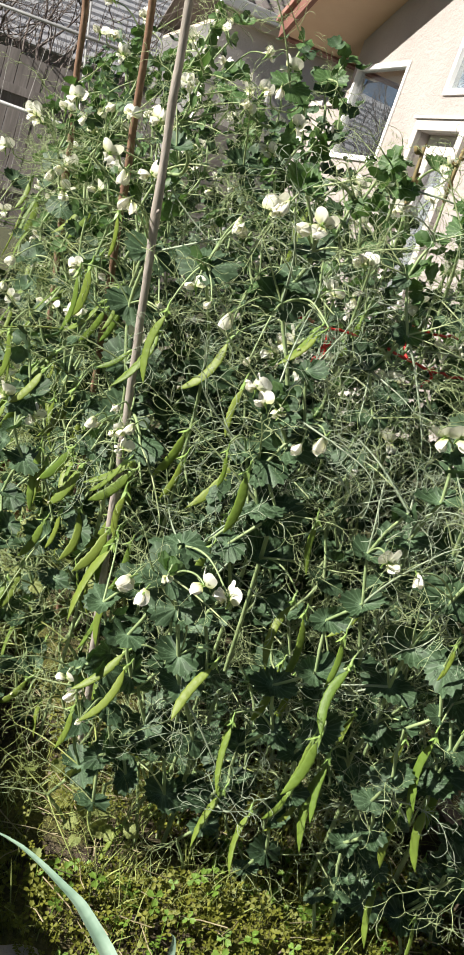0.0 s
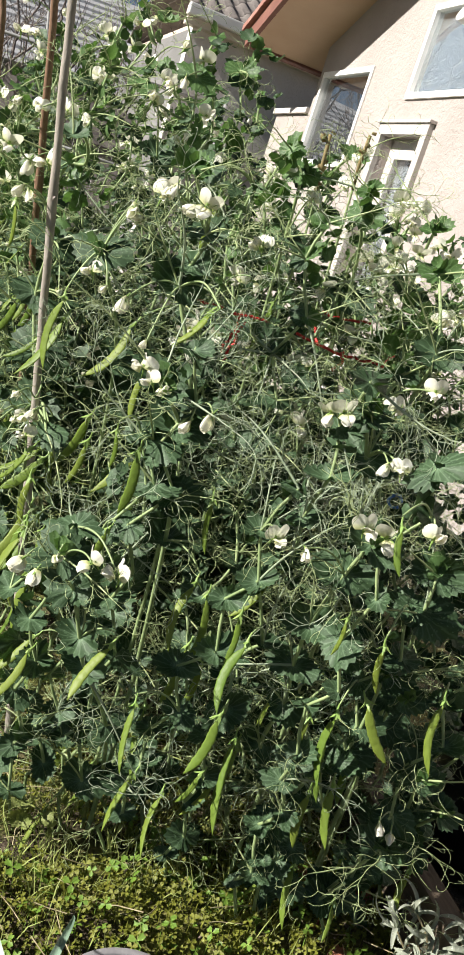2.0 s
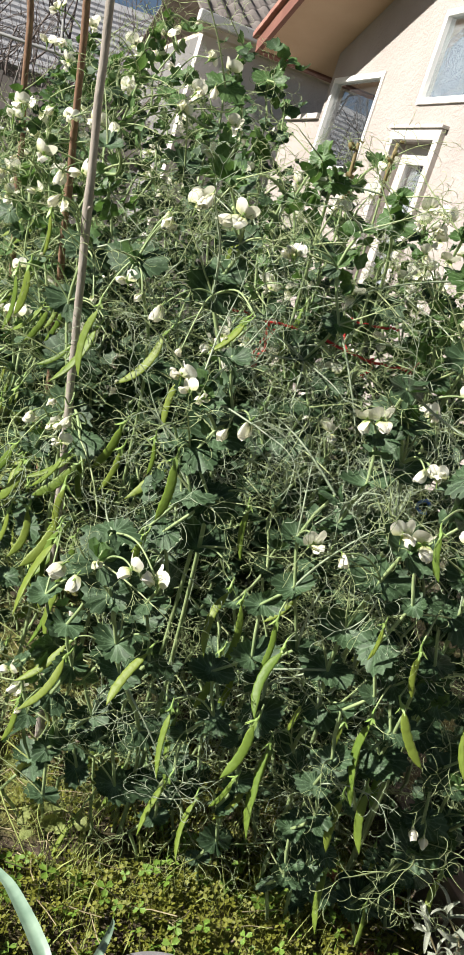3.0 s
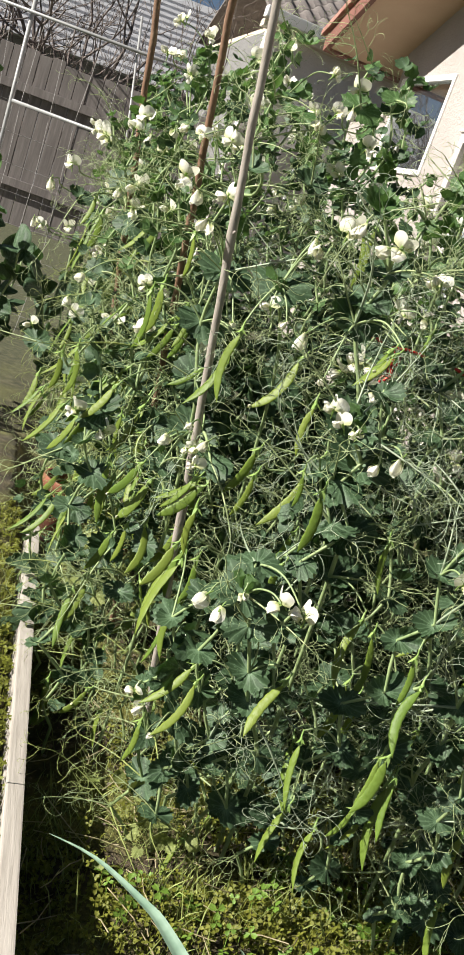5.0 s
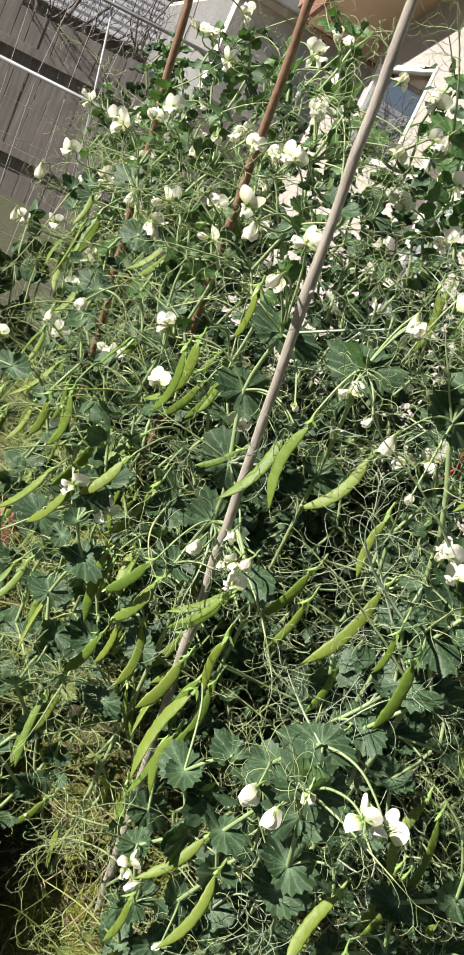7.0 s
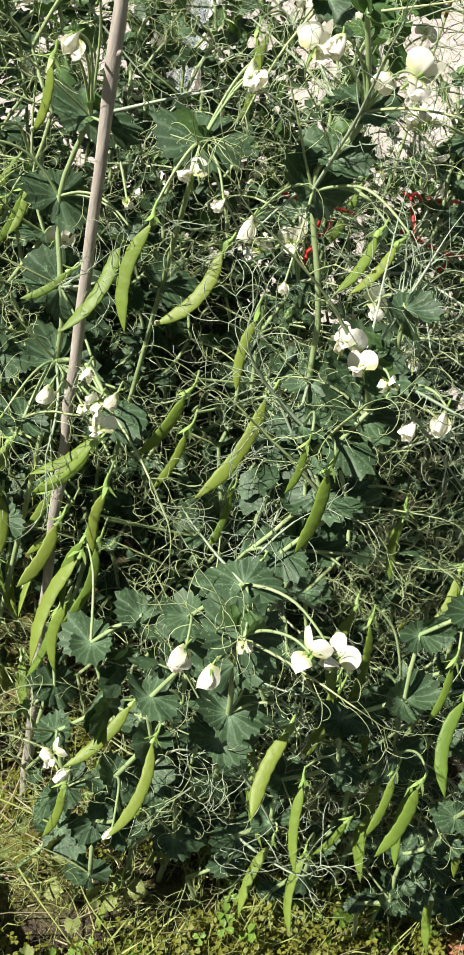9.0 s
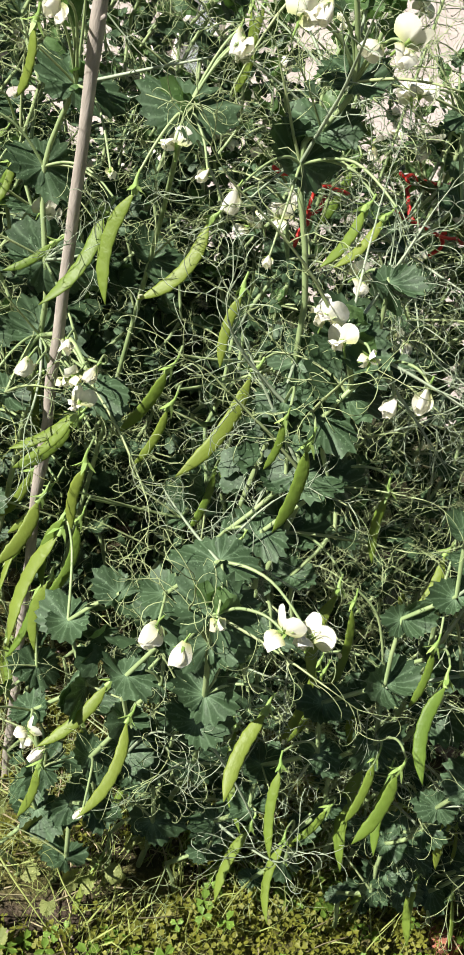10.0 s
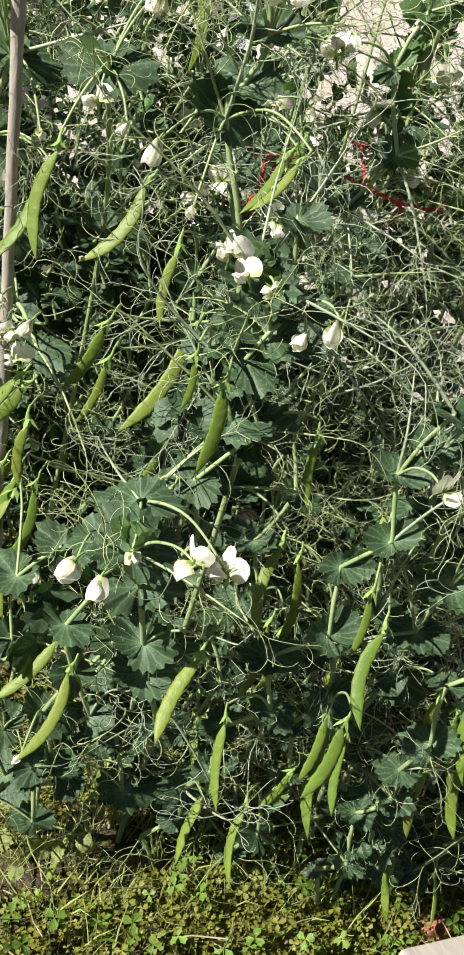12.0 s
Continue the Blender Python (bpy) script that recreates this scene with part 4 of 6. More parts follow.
    for k in range(pods):
        i = rng.randrange(max(2, int(n * 0.12)), max(4, int(n * 0.78)))
        out = (Matrix.Rotation(rng.uniform(-1.1, 1.1), 3, "Z") @ OPEN)
        p = nodes[i] + out * rng.uniform(0.03, 0.09) + Vector((0, 0, rng.uniform(-0.01, 0.04)))
        stalk(plant, nodes[i], p)
        for j in range(rng.choice((1, 1, 2))):
            down = (Vector((0, 0, -1)) + out * rng.uniform(0.0, 0.6) + unit(rng) * 0.25).normalized()
            add_pod(plant, p + unit(rng) * 0.006 * j, down, (OPEN + unit(rng) * 0.9).normalized(), rng.randrange(8), rng, rng.uniform(0.85, 1.1), 1.25)
    for k in range(flowers):
        i = rng.randrange(int(n * 0.72), n + 1)
        out = (Matrix.Rotation(rng.uniform(-1.4, 1.4), 3, "Z") @ OPEN)
        p = nodes[i] + out * rng.uniform(0.03, 0.07) + Vector((0, 0, rng.uniform(0.0, 0.05)))
        stalk(plant, nodes[i], p)
        for j in range(rng.choice((1, 2, 2))):
            add_flower(plant, p + unit(rng) * 0.014 * j, (out + unit(rng) * 0.6 - Vector((0, 0, 0.15))).normalized(), rng, rng.uniform(0.75, 0.95))
    return plant, nodes


def make_stake(base, top, r, mat, label, seed, bend=Vector((0, 0, 0))):
    """A thin cane with joints and a few side knots."""
    rng = random.Random(seed)
    base, top = Vector(base), Vector(top)
    st = empty("garden_stake", Matrix.Translation(base), label=label, category="garden stake", group="stakes in the pea bed")
    span = top - base
    n = 40
    pts, radii = [], []
    for i in range(n + 1):
        s = i / n
        pts.append(span * s + bend * math.sin(math.pi * s) + Vector((rng.uniform(-1, 1), rng.uniform(-1, 1), 0)) * 0.0016)
        radii.append(r * (1.05 - 0.25 * s) * (1.22 if i % 9 == 4 else rng.uniform(0.95, 1.04)))
    g = Geo()
    g.tube(pts, radii, 10, True)
    part("cane", g, mat, st, smooth=True)
    for i in (4, 13, 22, 31):
        g = Geo()
        d = Vector((rng.uniform(-1, 1), rng.uniform(-1, 0.2), 0.6)).normalized()
        g.tube([pts[i], pts[i] + d * r * 1.7], [r * 0.5, r * 0.35], 6, True)
        part("knot", g, mat, st, smooth=True)


make_stake((0.071, 1.501, -0.05), (-0.207, 1.179, 1.87), 0.0064, GREYWOOD, "weathered grey wooden garden stake among pea plants", 1, Vector((-0.012, 0.008, 0)))
make_stake((-0.079, 2.108, -0.05), (-0.268, 1.356, 1.88), 0.0068, BROWNWOOD, "reddish brown wooden garden stake among pea plants", 2)
make_stake((-0.21, 2.307, -0.05), (-0.445, 1.79, 1.86), 0.0072, BROWNWOOD, "brown wooden garden stake at the far end of the pea bed", 3)


ALL_JOINTS = []


def plant_bed():
    rng = random.Random(21)
    seed = 100
    # rows along the bed: distance from the board, first and last place, step, height near and far
    for v, u0, u1, step, near, far in (
        (0.13, 0.62, 1.9, 0.085, 0.84, 1.10),
        (0.20, 0.56, 1.9, 0.11, 0.98, 1.28),
        (0.34, 0.36, 1.8, 0.11, 1.04, 1.28),
        (0.48, 0.32, 1.7, 0.11, 1.12, 1.10),
        (0.62, 0.32, 1.7, 0.11, 1.12, 1.02),
        (0.76, 0.33, 1.6, 0.11, 1.06, 0.96),
        (0.90, 0.60, 1.4, 0.11, 0.98, 0.92),
    ):
        u = u0
        while u < u1:
            b = bed(v + rng.uniform(-0.03, 0.03), u)
            hh = (near + (far - near) * min(1, u / 0.9)) * rng.uniform(0.9, 1.05)
            t = b + Vector((rng.uniform(-0.06, 0.04) + (-0.10 if v < 0.15 and u < 1.1 else -0.14 if v < 0.15 else -0.12 if v < 0.3 else -0.02), rng.uniform(-0.10, 0.02), hh))
            seed += 1
            first = u < u0 + 0.3
            behind = (v > 0.3 and u > 0.5) or (v > 0.15 and u > 0.85) or v > 0.85
            plant, nodes = make_pea_plant(b, t, seed, bushy=2 if v > 0.7 and u > 0.55 else 4, pods=0 if behind else rng.choice((2, 3, 4)) if v < 0.3 else rng.choice((0, 1, 1)), flowers=rng.choice((0, 1, 2)), density=1.5 if first else 0.35 if behind else 0.9, joined=behind, lush=first or v < 0.15, withered=1.1 if v < 0.15 else 0.8 if v < 0.3 else 0.25)
            base = Vector(b)
            ALL_JOINTS.extend((base + p, plant, base) for p in nodes[1:])
            u += step * rng.uniform(0.85, 1.15)


plant_bed()


def low_shoots():
    """Short side plants that hide the feet of the row."""
    rng = random.Random(43)
    for v, u, h in ((0.16, 0.42, 0.3), (0.24, 0.26, 0.34), (0.31, 0.17, 0.42), (0.38, 0.14, 0.36), (0.45, 0.10, 0.5), (0.53, 0.10, 0.42), (0.60, 0.12, 0.55), (0.67, 0.10, 0.45), (0.73, 0.14, 0.5), (0.82, 0.18, 0.6), (0.80, 0.5, 0.8), (0.70, 0.3, 1.02), (0.62, 0.36, 1.06), (0.84, 0.45, 0.98), (0.55, 0.44, 1.1), (0.74, 0.2, 1.04), (0.80, 0.12, 0.9), (0.68, 0.1, 1.0), (0.86, 0.5, 1.1)):
        b = bed(v, u + 0.19)
        t = b + Vector((rng.uniform(-0.06, 0.03), rng.uniform(-0.08, 0.0), h))
        plant, nodes = make_pea_plant(b, t, 300 + int(v * 100) + int(h * 100), pods=0, flowers=1 if h > 0.9 else 0, density=1.1)
        base = Vector(b)
        ALL_JOINTS.extend((base + p, plant, base) for p in nodes[1:])


low_shoots()


def leaning_shoots():
    """Shoots that lean out of the row towards the light."""
    seed = 700
    for x, y, tx, ty, tz in ((0.10, 1.32, 0.055, 1.10, 0.66), (0.17, 1.34, 0.165, 1.14, 0.90), (0.05, 1.34, 0.02, 1.21, 0.55), (0.36, 1.28, 0.345, 1.09, 0.93), (0.46, 1.26, 0.455, 1.03, 0.87), (0.61, 1.27, 0.645, 1.15, 0.60), (0.50, 1.27, 0.515, 1.12, 0.66), (-0.12, 1.54, -0.215, 1.44, 0.76), (0.24, 1.31, 0.315, 1.09, 0.78), (0.11, 1.36, 0.13, 1.17, 0.76), (0.66, 1.34, 0.68, 1.18, 0.76), (0.74, 1.38, 0.735, 1.24, 0.62), (0.72, 1.42, 0.715, 1.27, 0.95), (0.66, 1.30, 0.66, 1.2, 0.42)):
        seed += 1
        b = Vector((x, y, 0))
        plant, nodes = make_pea_plant(b, (tx, ty, tz), seed, pods=0, flowers=0, density=0.2)
        ALL_JOINTS.extend((b + p, plant, b) for p in nodes[1:])


leaning_shoots()


# Shoots at the front of the row: the joints of each, from the lowest up.
SHOOTS_LOW = [
    ((0.5, 1.52, 0.82), (0.468, 1.5, 0.984)),
    ((0.5, 1.45, 0.85), (0.488, 1.35, 0.972), (0.467, 1.42, 1.079)),
    ((0.56, 1.2, 0.5), (0.534, 1.12, 0.662), (0.532, 1.12, 0.719)),
    ((0.66, 1.22, 0.3), (0.639, 1.17, 0.405)),
    ((0.19, 1.23, 0.32), (0.134, 1.149, 0.443), (0.117, 1.12, 0.497), (0.092, 1.097, 0.569), (0.068, 1.058, 0.622)),
    ((0.19, 1.23, 0.62), (0.176, 1.197, 0.689), (0.151, 1.166, 0.712), (0.137, 1.178, 0.749), (0.16, 1.156, 0.795), (0.12, 1.12, 0.848)),
]
SHOOTS_HIGH = [
    ((0.173, 1.312, 0.77), (0.105, 1.3, 0.952), (0.112, 1.295, 0.985), (0.12, 1.278, 1.03), (0.082, 1.254, 1.1)),
    ((0.465, 1.243, 0.309), (0.413, 1.208, 0.367), (0.417, 1.182, 0.457), (0.403, 1.15, 0.53), (0.396, 1.112, 0.61), (0.405, 1.07, 0.7), (0.415, 1.045, 0.755)),
    ((0.43, 1.2, 0.72), (0.392, 1.127, 0.836), (0.365, 1.1, 0.895)),
    ((-0.06, 1.43, 0.7), (-0.077, 1.414, 0.783), (-0.098, 1.422, 0.869), (-0.09, 1.4, 0.95)),
    ((0.04, 1.47, 0.8), (-0.009, 1.3, 0.963)),
    ((0.36, 1.5, 1.0), (0.328, 1.416, 1.124)),
    ((0.642, 1.256, 0.209), (0.7, 1.2, 0.34)),
    ((0.49, 1.225, 0.298), (0.52, 1.16, 0.42), (0.52, 1.13, 0.56)),
    ((0.183, 1.26, 0.2), (0.146, 1.256, 0.314)),
    ((0.603, 1.25, 0.13), (0.62, 1.16, 0.285)),
    ((0.58, 1.24, 0.44), (0.565, 1.16, 0.524)),
    ((0.24, 1.55, 1.06), (0.23, 1.5, 1.158)),
    ((0.46, 1.55, 1.03), (0.455, 1.5, 1.14)),
]
SHOOTS = SHOOTS_LOW + SHOOTS_HIGH


def make_shoot(joints, seed):
    """A leafy shoot that rises behind its joints, with a broad clasping leaf pair and a tendril at each."""
    rng = random.Random(seed)
    joints = [Vector(p) for p in joints]
    base = Vector((joints[0].x + 0.03, joints[0].y + 0.10, 0.0))
    plant = empty("pea_plant", Matrix.Translation(base), label="pea shoot with large blue-green clasping leaves and pale stem", category="pea plant", group="pea plants in the bed")
    knots = [Vector((0, 0, -0.02)), (joints[0] - base) * 0.5 + Vector((0.01, 0.03, 0))] + [p - base for p in joints]
    fine = []
    for i in range(len(knots) - 1):
        p0, p1, p2, p3 = knots[max(i - 1, 0)], knots[i], knots[i + 1], knots[min(i + 2, len(knots) - 1)]
        for k in range(4):
            t = k / 4
            fine.append(0.5 * (2 * p1 + (p2 - p0) * t + (2 * p0 - 5 * p1 + 4 * p2 - p3) * t * t + (3 * p1 - p0 - 3 * p2 + p3) * t ** 3))
    fine.append(knots[-1])
    g = Geo()
    g.tube(fine, [0.0036 - 0.0012 * i / len(fine) for i in range(len(fine))], 7)
    part("stem", g, STEM, plant, smooth=True)
    for i, p in enumerate(joints):
        normal = (OPEN * 0.85 + Vector((0.15, 0, 0.55)) + unit(rng) * 0.34).normalized()
        across = normal.cross(Vector((0.2, 0, 1))).normalized()
        young = p.z > 1.06
        for sgn in (-1, 1):
            turn = Matrix.Rotation(rng.uniform(-0.35, 0.35) - 0.35 * sgn, 3, normal)
            put("leaf", rng.choice(YOUNG_MESH if young else LEAF_MESH), plant, aim(p - base, turn @ (across * sgn), normal + unit(rng) * 0.3, rng.uniform(0.85, 1.05) if young else rng.uniform(1.1, 1.38)))
        out = OPEN * 0.4 + across * rng.uniform(-1, 1) + Vector((0, 0, rng.uniform(0.0, 0.5)))
        put("tendril", rng.choice(TENDRIL_MESH), plant, aim(p - base, out, Vector((0, 0, 1)) + unit(rng) * 0.5, rng.uniform(0.8, 1.1)))
        ALL_JOINTS.append((p.copy(), plant, base))
    tip = Geo()
    for k in range(6):
        out = (unit(rng) + Vector((0, 0, 0.9))).normalized()
        tip.join(FAR_LEAVES[rng.randrange(8)], aim(knots[-1] + unit(rng) * 0.008 + Vector((0, 0, 0.006)), out, out.cross(unit(rng)), rng.uniform(0.35, 0.6)))
    tagged(part("shoot_tip", tip, YOUNG, plant, smooth=True), kind="stuff")


for number, line in enumerate(SHOOTS):
    make_shoot(line, 900 + number)


def crest_plants():
    """Tall plants whose tops stand up against the house and the fence."""
    for k, (x, y, z) in enumerate((
        (0.30, 1.85, 1.20), (0.43, 1.62, 1.13), (0.47, 1.78, 1.12), (0.35, 2.22, 1.25), (0.24, 2.22, 1.23), (0.14, 1.92, 1.29), (0.07, 1.66, 1.24), (0.02, 1.82, 1.34),
        (-0.08, 2.00, 1.29), (-0.13, 2.16, 1.42), (0.11, 1.84, 1.36), (-0.20, 2.26, 1.36), (0.55, 1.55, 1.10), (0.56, 1.75, 1.14), (-0.33, 1.90, 1.16), (-0.25, 1.70, 1.15), (0.76, 1.68, 0.96), (0.82, 1.60, 0.90), (0.90, 1.74, 0.94), (0.70, 1.52, 0.90), (0.98, 1.88, 0.98), (0.66, 1.62, 0.98), (0.40, 1.92, 1.06), (0.26, 1.95, 1.10), (0.52, 1.90, 1.04), (0.12, 2.05, 1.14),
    )):
        b = Vector((x + 0.04, y + 0.05, 0))
        plant, nodes = make_pea_plant(b, (x, y, z), 520 + k, pods=0, flowers=0, density=0.6, joined=True, bushy=4 if x > -0.02 else 2, bare=0.07 if x < 0.65 else 0.36)
        ALL_JOINTS.extend((b + p, plant, b) for p in nodes[1:])


crest_plants()


def make_withered_stem(base, top, seed):
    """A stem that has gone over: straw-brown, bare, with shrivelled leaves at its end."""
    rng = random.Random(seed)
    base, top = Vector(base), Vector(top)
    plant = empty("pea_plant", Matrix.Translation(base), label="withered pea stem with straw-brown shrivelled tip", category="pea plant", group="pea plants in the bed")
    pts = [(top - base) * (i / 14) + unit(rng) * 0.004 for i in range(15)]
    g = Geo()
    g.tube(pts[:14], [0.0020] * 14, 6)
    part("stem", g, STEM, plant, smooth=True)
    g = Geo()
    g.tube([pts[13], pts[13].lerp(pts[14], 0.5) + unit(rng) * 0.003, pts[14]], [0.0024, 0.0036, 0.0030], 7, True)
    part("dry_tip", g, WITHERED, plant, "straw-brown dried tip", smooth=True)
    for k in range(7):
        put("withered_leaf", WITHERED_MESH[k % 3], plant, aim(pts[13].lerp(pts[14], 1 - k * 0.16) + unit(rng) * 0.004, unit(rng) + Vector((0, 0, 0.3)), unit(rng), rng.uniform(0.25, 0.5)))


WITHERED_MESH = [petal_patch(0.012, 0.030, 0.9, 6, 7, 0, 0.004).mesh("withered_leaf", WITHERED) for k in range(3)]
make_withered_stem((0.33, 1.68, 0.0), (0.263, 1.60, 1.232), 811)
make_withered_stem((0.38, 1.68, 0.0), (0.319, 1.60, 1.255), 812)


# ---- the pods, flowers and leaf pairs that stand out ----
PODS_FRONT_A = [
    (-0.144, 1.365, 0.991, -0.144, 1.391, 0.923),
    (0.164, 1.232, 0.937, 0.125, 1.213, 0.885),
    (-0.035, 1.334, 0.887, -0.035, 1.319, 0.778),
    (0.065, 1.407, 0.870, 0.011, 1.398, 0.771),
    (-0.122, 1.517, 0.859, -0.133, 1.508, 0.802),
    (-0.038, 1.418, 0.847, -0.085, 1.381, 0.746),
    (0.100, 1.337, 0.824, 0.098, 1.322, 0.743),
    (-0.073, 1.426, 0.801, -0.117, 1.423, 0.760),
    (0.092, 1.127, 0.773, 0.095, 1.140, 0.720),
    (0.125, 1.136, 0.754, 0.122, 1.135, 0.666),
    (0.131, 1.315, 0.752, 0.073, 1.279, 0.637),
    (0.042, 1.302, 0.739, 0.014, 1.314, 0.657),
    (0.237, 1.171, 0.713, 0.249, 1.165, 0.637),
    (0.050, 1.291, 0.706, 0.034, 1.296, 0.633),
    (-0.027, 1.324, 0.663, -0.066, 1.337, 0.597),
    (0.347, 1.196, 0.650, 0.306, 1.175, 0.557),
]
PODS_FRONT_B = [
    (-0.013, 1.293, 0.629, -0.008, 1.289, 0.555),
    (0.117, 1.181, 0.628, 0.088, 1.173, 0.547),
    (0.139, 1.343, 0.627, 0.111, 1.293, 0.574),
    (0.312, 1.107, 0.592, 0.311, 1.102, 0.521),
    (0.274, 1.204, 0.570, 0.270, 1.177, 0.464),
    (0.331, 1.093, 0.565, 0.316, 1.041, 0.482),
    (-0.007, 1.338, 0.529, -0.036, 1.298, 0.403),
    (-0.021, 1.413, 0.523, -0.056, 1.379, 0.449),
    (0.167, 1.102, 0.506, 0.132, 1.051, 0.439),
    (0.272, 1.215, 0.483, 0.255, 1.196, 0.388),
    (0.063, 1.156, 0.438, 0.020, 1.089, 0.375),
    (0.334, 1.140, 0.426, 0.321, 1.125, 0.346),
    (0.220, 1.125, 0.421, 0.226, 1.084, 0.336),
    (0.369, 1.149, 0.398, 0.369, 1.115, 0.313),
    (0.060, 1.225, 0.425, -0.001, 1.205, 0.351),
    (0.348, 1.193, 0.305, 0.325, 1.198, 0.243),
]
PODS_FRONT_C = [
    (0.012, 1.222, 0.315, 0.004, 1.215, 0.246),
    (0.255, 1.183, 0.280, 0.233, 1.154, 0.194),
    (0.301, 1.179, 0.266, 0.297, 1.137, 0.181),
    (0.219, 1.354, 0.151, 0.197, 1.342, 0.089),
    (0.147, 1.294, 0.098, 0.127, 1.265, 0.024),
]
PODS_HOUSE_A = [
    (0.260, 1.548, 0.956, 0.246, 1.568, 0.870),
    (0.163, 1.273, 0.937, 0.124, 1.238, 0.878),
    (0.436, 0.991, 0.798, 0.449, 0.972, 0.745),
    (0.431, 1.051, 0.651, 0.430, 1.063, 0.593),
    (0.492, 1.065, 0.625, 0.505, 1.067, 0.557),
    (0.254, 1.208, 0.581, 0.244, 1.162, 0.488),
    (0.505, 1.091, 0.534, 0.555, 1.072, 0.463),
    (0.480, 1.111, 0.495, 0.486, 1.088, 0.390),
    (0.456, 1.145, 0.463, 0.457, 1.135, 0.395),
    (0.300, 1.241, 0.456, 0.283, 1.229, 0.359),
    (0.328, 1.093, 0.454, 0.305, 1.081, 0.364),
    (0.489, 1.153, 0.442, 0.500, 1.117, 0.354),
    (0.555, 1.207, 0.434, 0.537, 1.145, 0.339),
    (0.526, 1.155, 0.368, 0.542, 1.130, 0.277),
    (0.391, 1.224, 0.347, 0.392, 1.177, 0.220),
    (0.246, 1.285, 0.335, 0.257, 1.199, 0.252),
]
PODS_HOUSE_B = [
    (0.606, 1.100, 0.562, 0.617, 1.075, 0.461),
    (0.505, 1.180, 0.332, 0.506, 1.162, 0.245),
    (0.377, 1.226, 0.276, 0.342, 1.225, 0.206),
    (0.718, 1.238, 0.213, 0.707, 1.198, 0.148),
    (0.612, 1.268, 0.212, 0.609, 1.243, 0.167),
    (0.532, 1.210, 0.188, 0.542, 1.176, 0.094),
    (0.509, 1.248, 0.150, 0.485, 1.246, 0.084),
    (0.616, 1.221, 0.136, 0.604, 1.173, 0.093),
    (0.204, 1.441, 0.120, 0.182, 1.417, 0.028),
]
PODS_BOARD_A = [
    (0.124, 1.642, 1.090, 0.131, 1.639, 1.008),
    (-0.238, 1.813, 0.968, -0.280, 1.836, 0.888),
    (-0.408, 2.052, 0.968, -0.419, 2.016, 0.899),
    (-0.384, 2.048, 0.938, -0.400, 2.064, 0.849),
    (-0.172, 1.461, 0.900, -0.179, 1.478, 0.814),
    (-0.132, 1.595, 0.869, -0.164, 1.616, 0.800),
    (-0.118, 1.567, 0.845, -0.139, 1.585, 0.769),
    (-0.237, 1.750, 0.827, -0.251, 1.714, 0.789),
    (-0.187, 1.480, 0.752, -0.245, 1.477, 0.674),
    (-0.143, 1.489, 0.716, -0.173, 1.476, 0.613),
    (-0.306, 1.717, 0.716, -0.308, 1.731, 0.646),
    (-0.320, 1.653, 0.707, -0.327, 1.664, 0.632),
    (-0.272, 1.520, 0.650, -0.321, 1.521, 0.567),
    (-0.014, 1.379, 0.636, -0.066, 1.376, 0.570),
    (-0.092, 1.426, 0.605, -0.128, 1.430, 0.523),
    (-0.153, 1.488, 0.573, -0.154, 1.474, 0.500),
]
PODS_BOARD_B = [
    (-0.124, 1.583, 0.569, -0.117, 1.527, 0.509),
    (-0.440, 2.166, 0.536, -0.451, 2.141, 0.452),
    (0.016, 1.365, 0.529, -0.003, 1.351, 0.426),
    (-0.025, 1.478, 0.523, -0.053, 1.483, 0.450),
    (-0.108, 1.487, 0.499, -0.116, 1.487, 0.426),
    (-0.011, 1.467, 0.492, -0.039, 1.434, 0.413),
    (-0.409, 2.169, 0.491, -0.441, 2.145, 0.422),
    (-0.216, 1.538, 0.486, -0.212, 1.510, 0.425),
    (-0.252, 1.689, 0.442, -0.298, 1.649, 0.356),
    (-0.040, 1.547, 0.404, -0.012, 1.527, 0.311),
    (0.006, 1.417, 0.400, -0.012, 1.403, 0.309),
    (-0.145, 1.496, 0.386, -0.161, 1.452, 0.306),
]
TWINS = [row for row in PODS_BOARD_A + PODS_BOARD_B if row[1] > 1.3]
PODS = PODS_FRONT_A + PODS_FRONT_B + PODS_FRONT_C + PODS_HOUSE_A + PODS_HOUSE_B + PODS_BOARD_A + PODS_BOARD_B
FLOWERS_A = [
    (-0.130, 2.220, 1.406, "folded", 1.2),
    (-0.135, 2.036, 1.372, "open", 1.1),
    (-0.153, 2.199, 1.341, "open", 1.1),
    (0.018, 1.810, 1.310, "open", 1.35),
    (-0.125, 1.875, 1.277, "folded", 1.1),
    (-0.079, 1.989, 1.250, "open", 1.1),
    (0.134, 1.905, 1.248, "folded", 1.1),
    (0.016, 1.594, 1.236, "folded", 1.1),
    (0.332, 2.304, 1.222, "open", 1.1),
    (-0.027, 1.628, 1.212, "open", 1.1),
    (0.235, 2.268, 1.209, "open", 1.1),
    (0.067, 1.612, 1.205, "open", 1.2),
    (0.076, 1.741, 1.197, "folded", 1.2),
    (0.497, 1.797, 1.181, "folded", 1.2),
    (-0.350, 1.958, 1.155, "open", 1.2),
    (-0.331, 1.823, 1.144, "open", 1.25),
    (0.483, 1.776, 1.143, "open", 1.2),
    (0.278, 1.764, 1.143, "open", 1.2),
    (-0.201, 1.634, 1.141, "open", 1.1),
    (0.526, 1.766, 1.135, "open", 1.2),
]
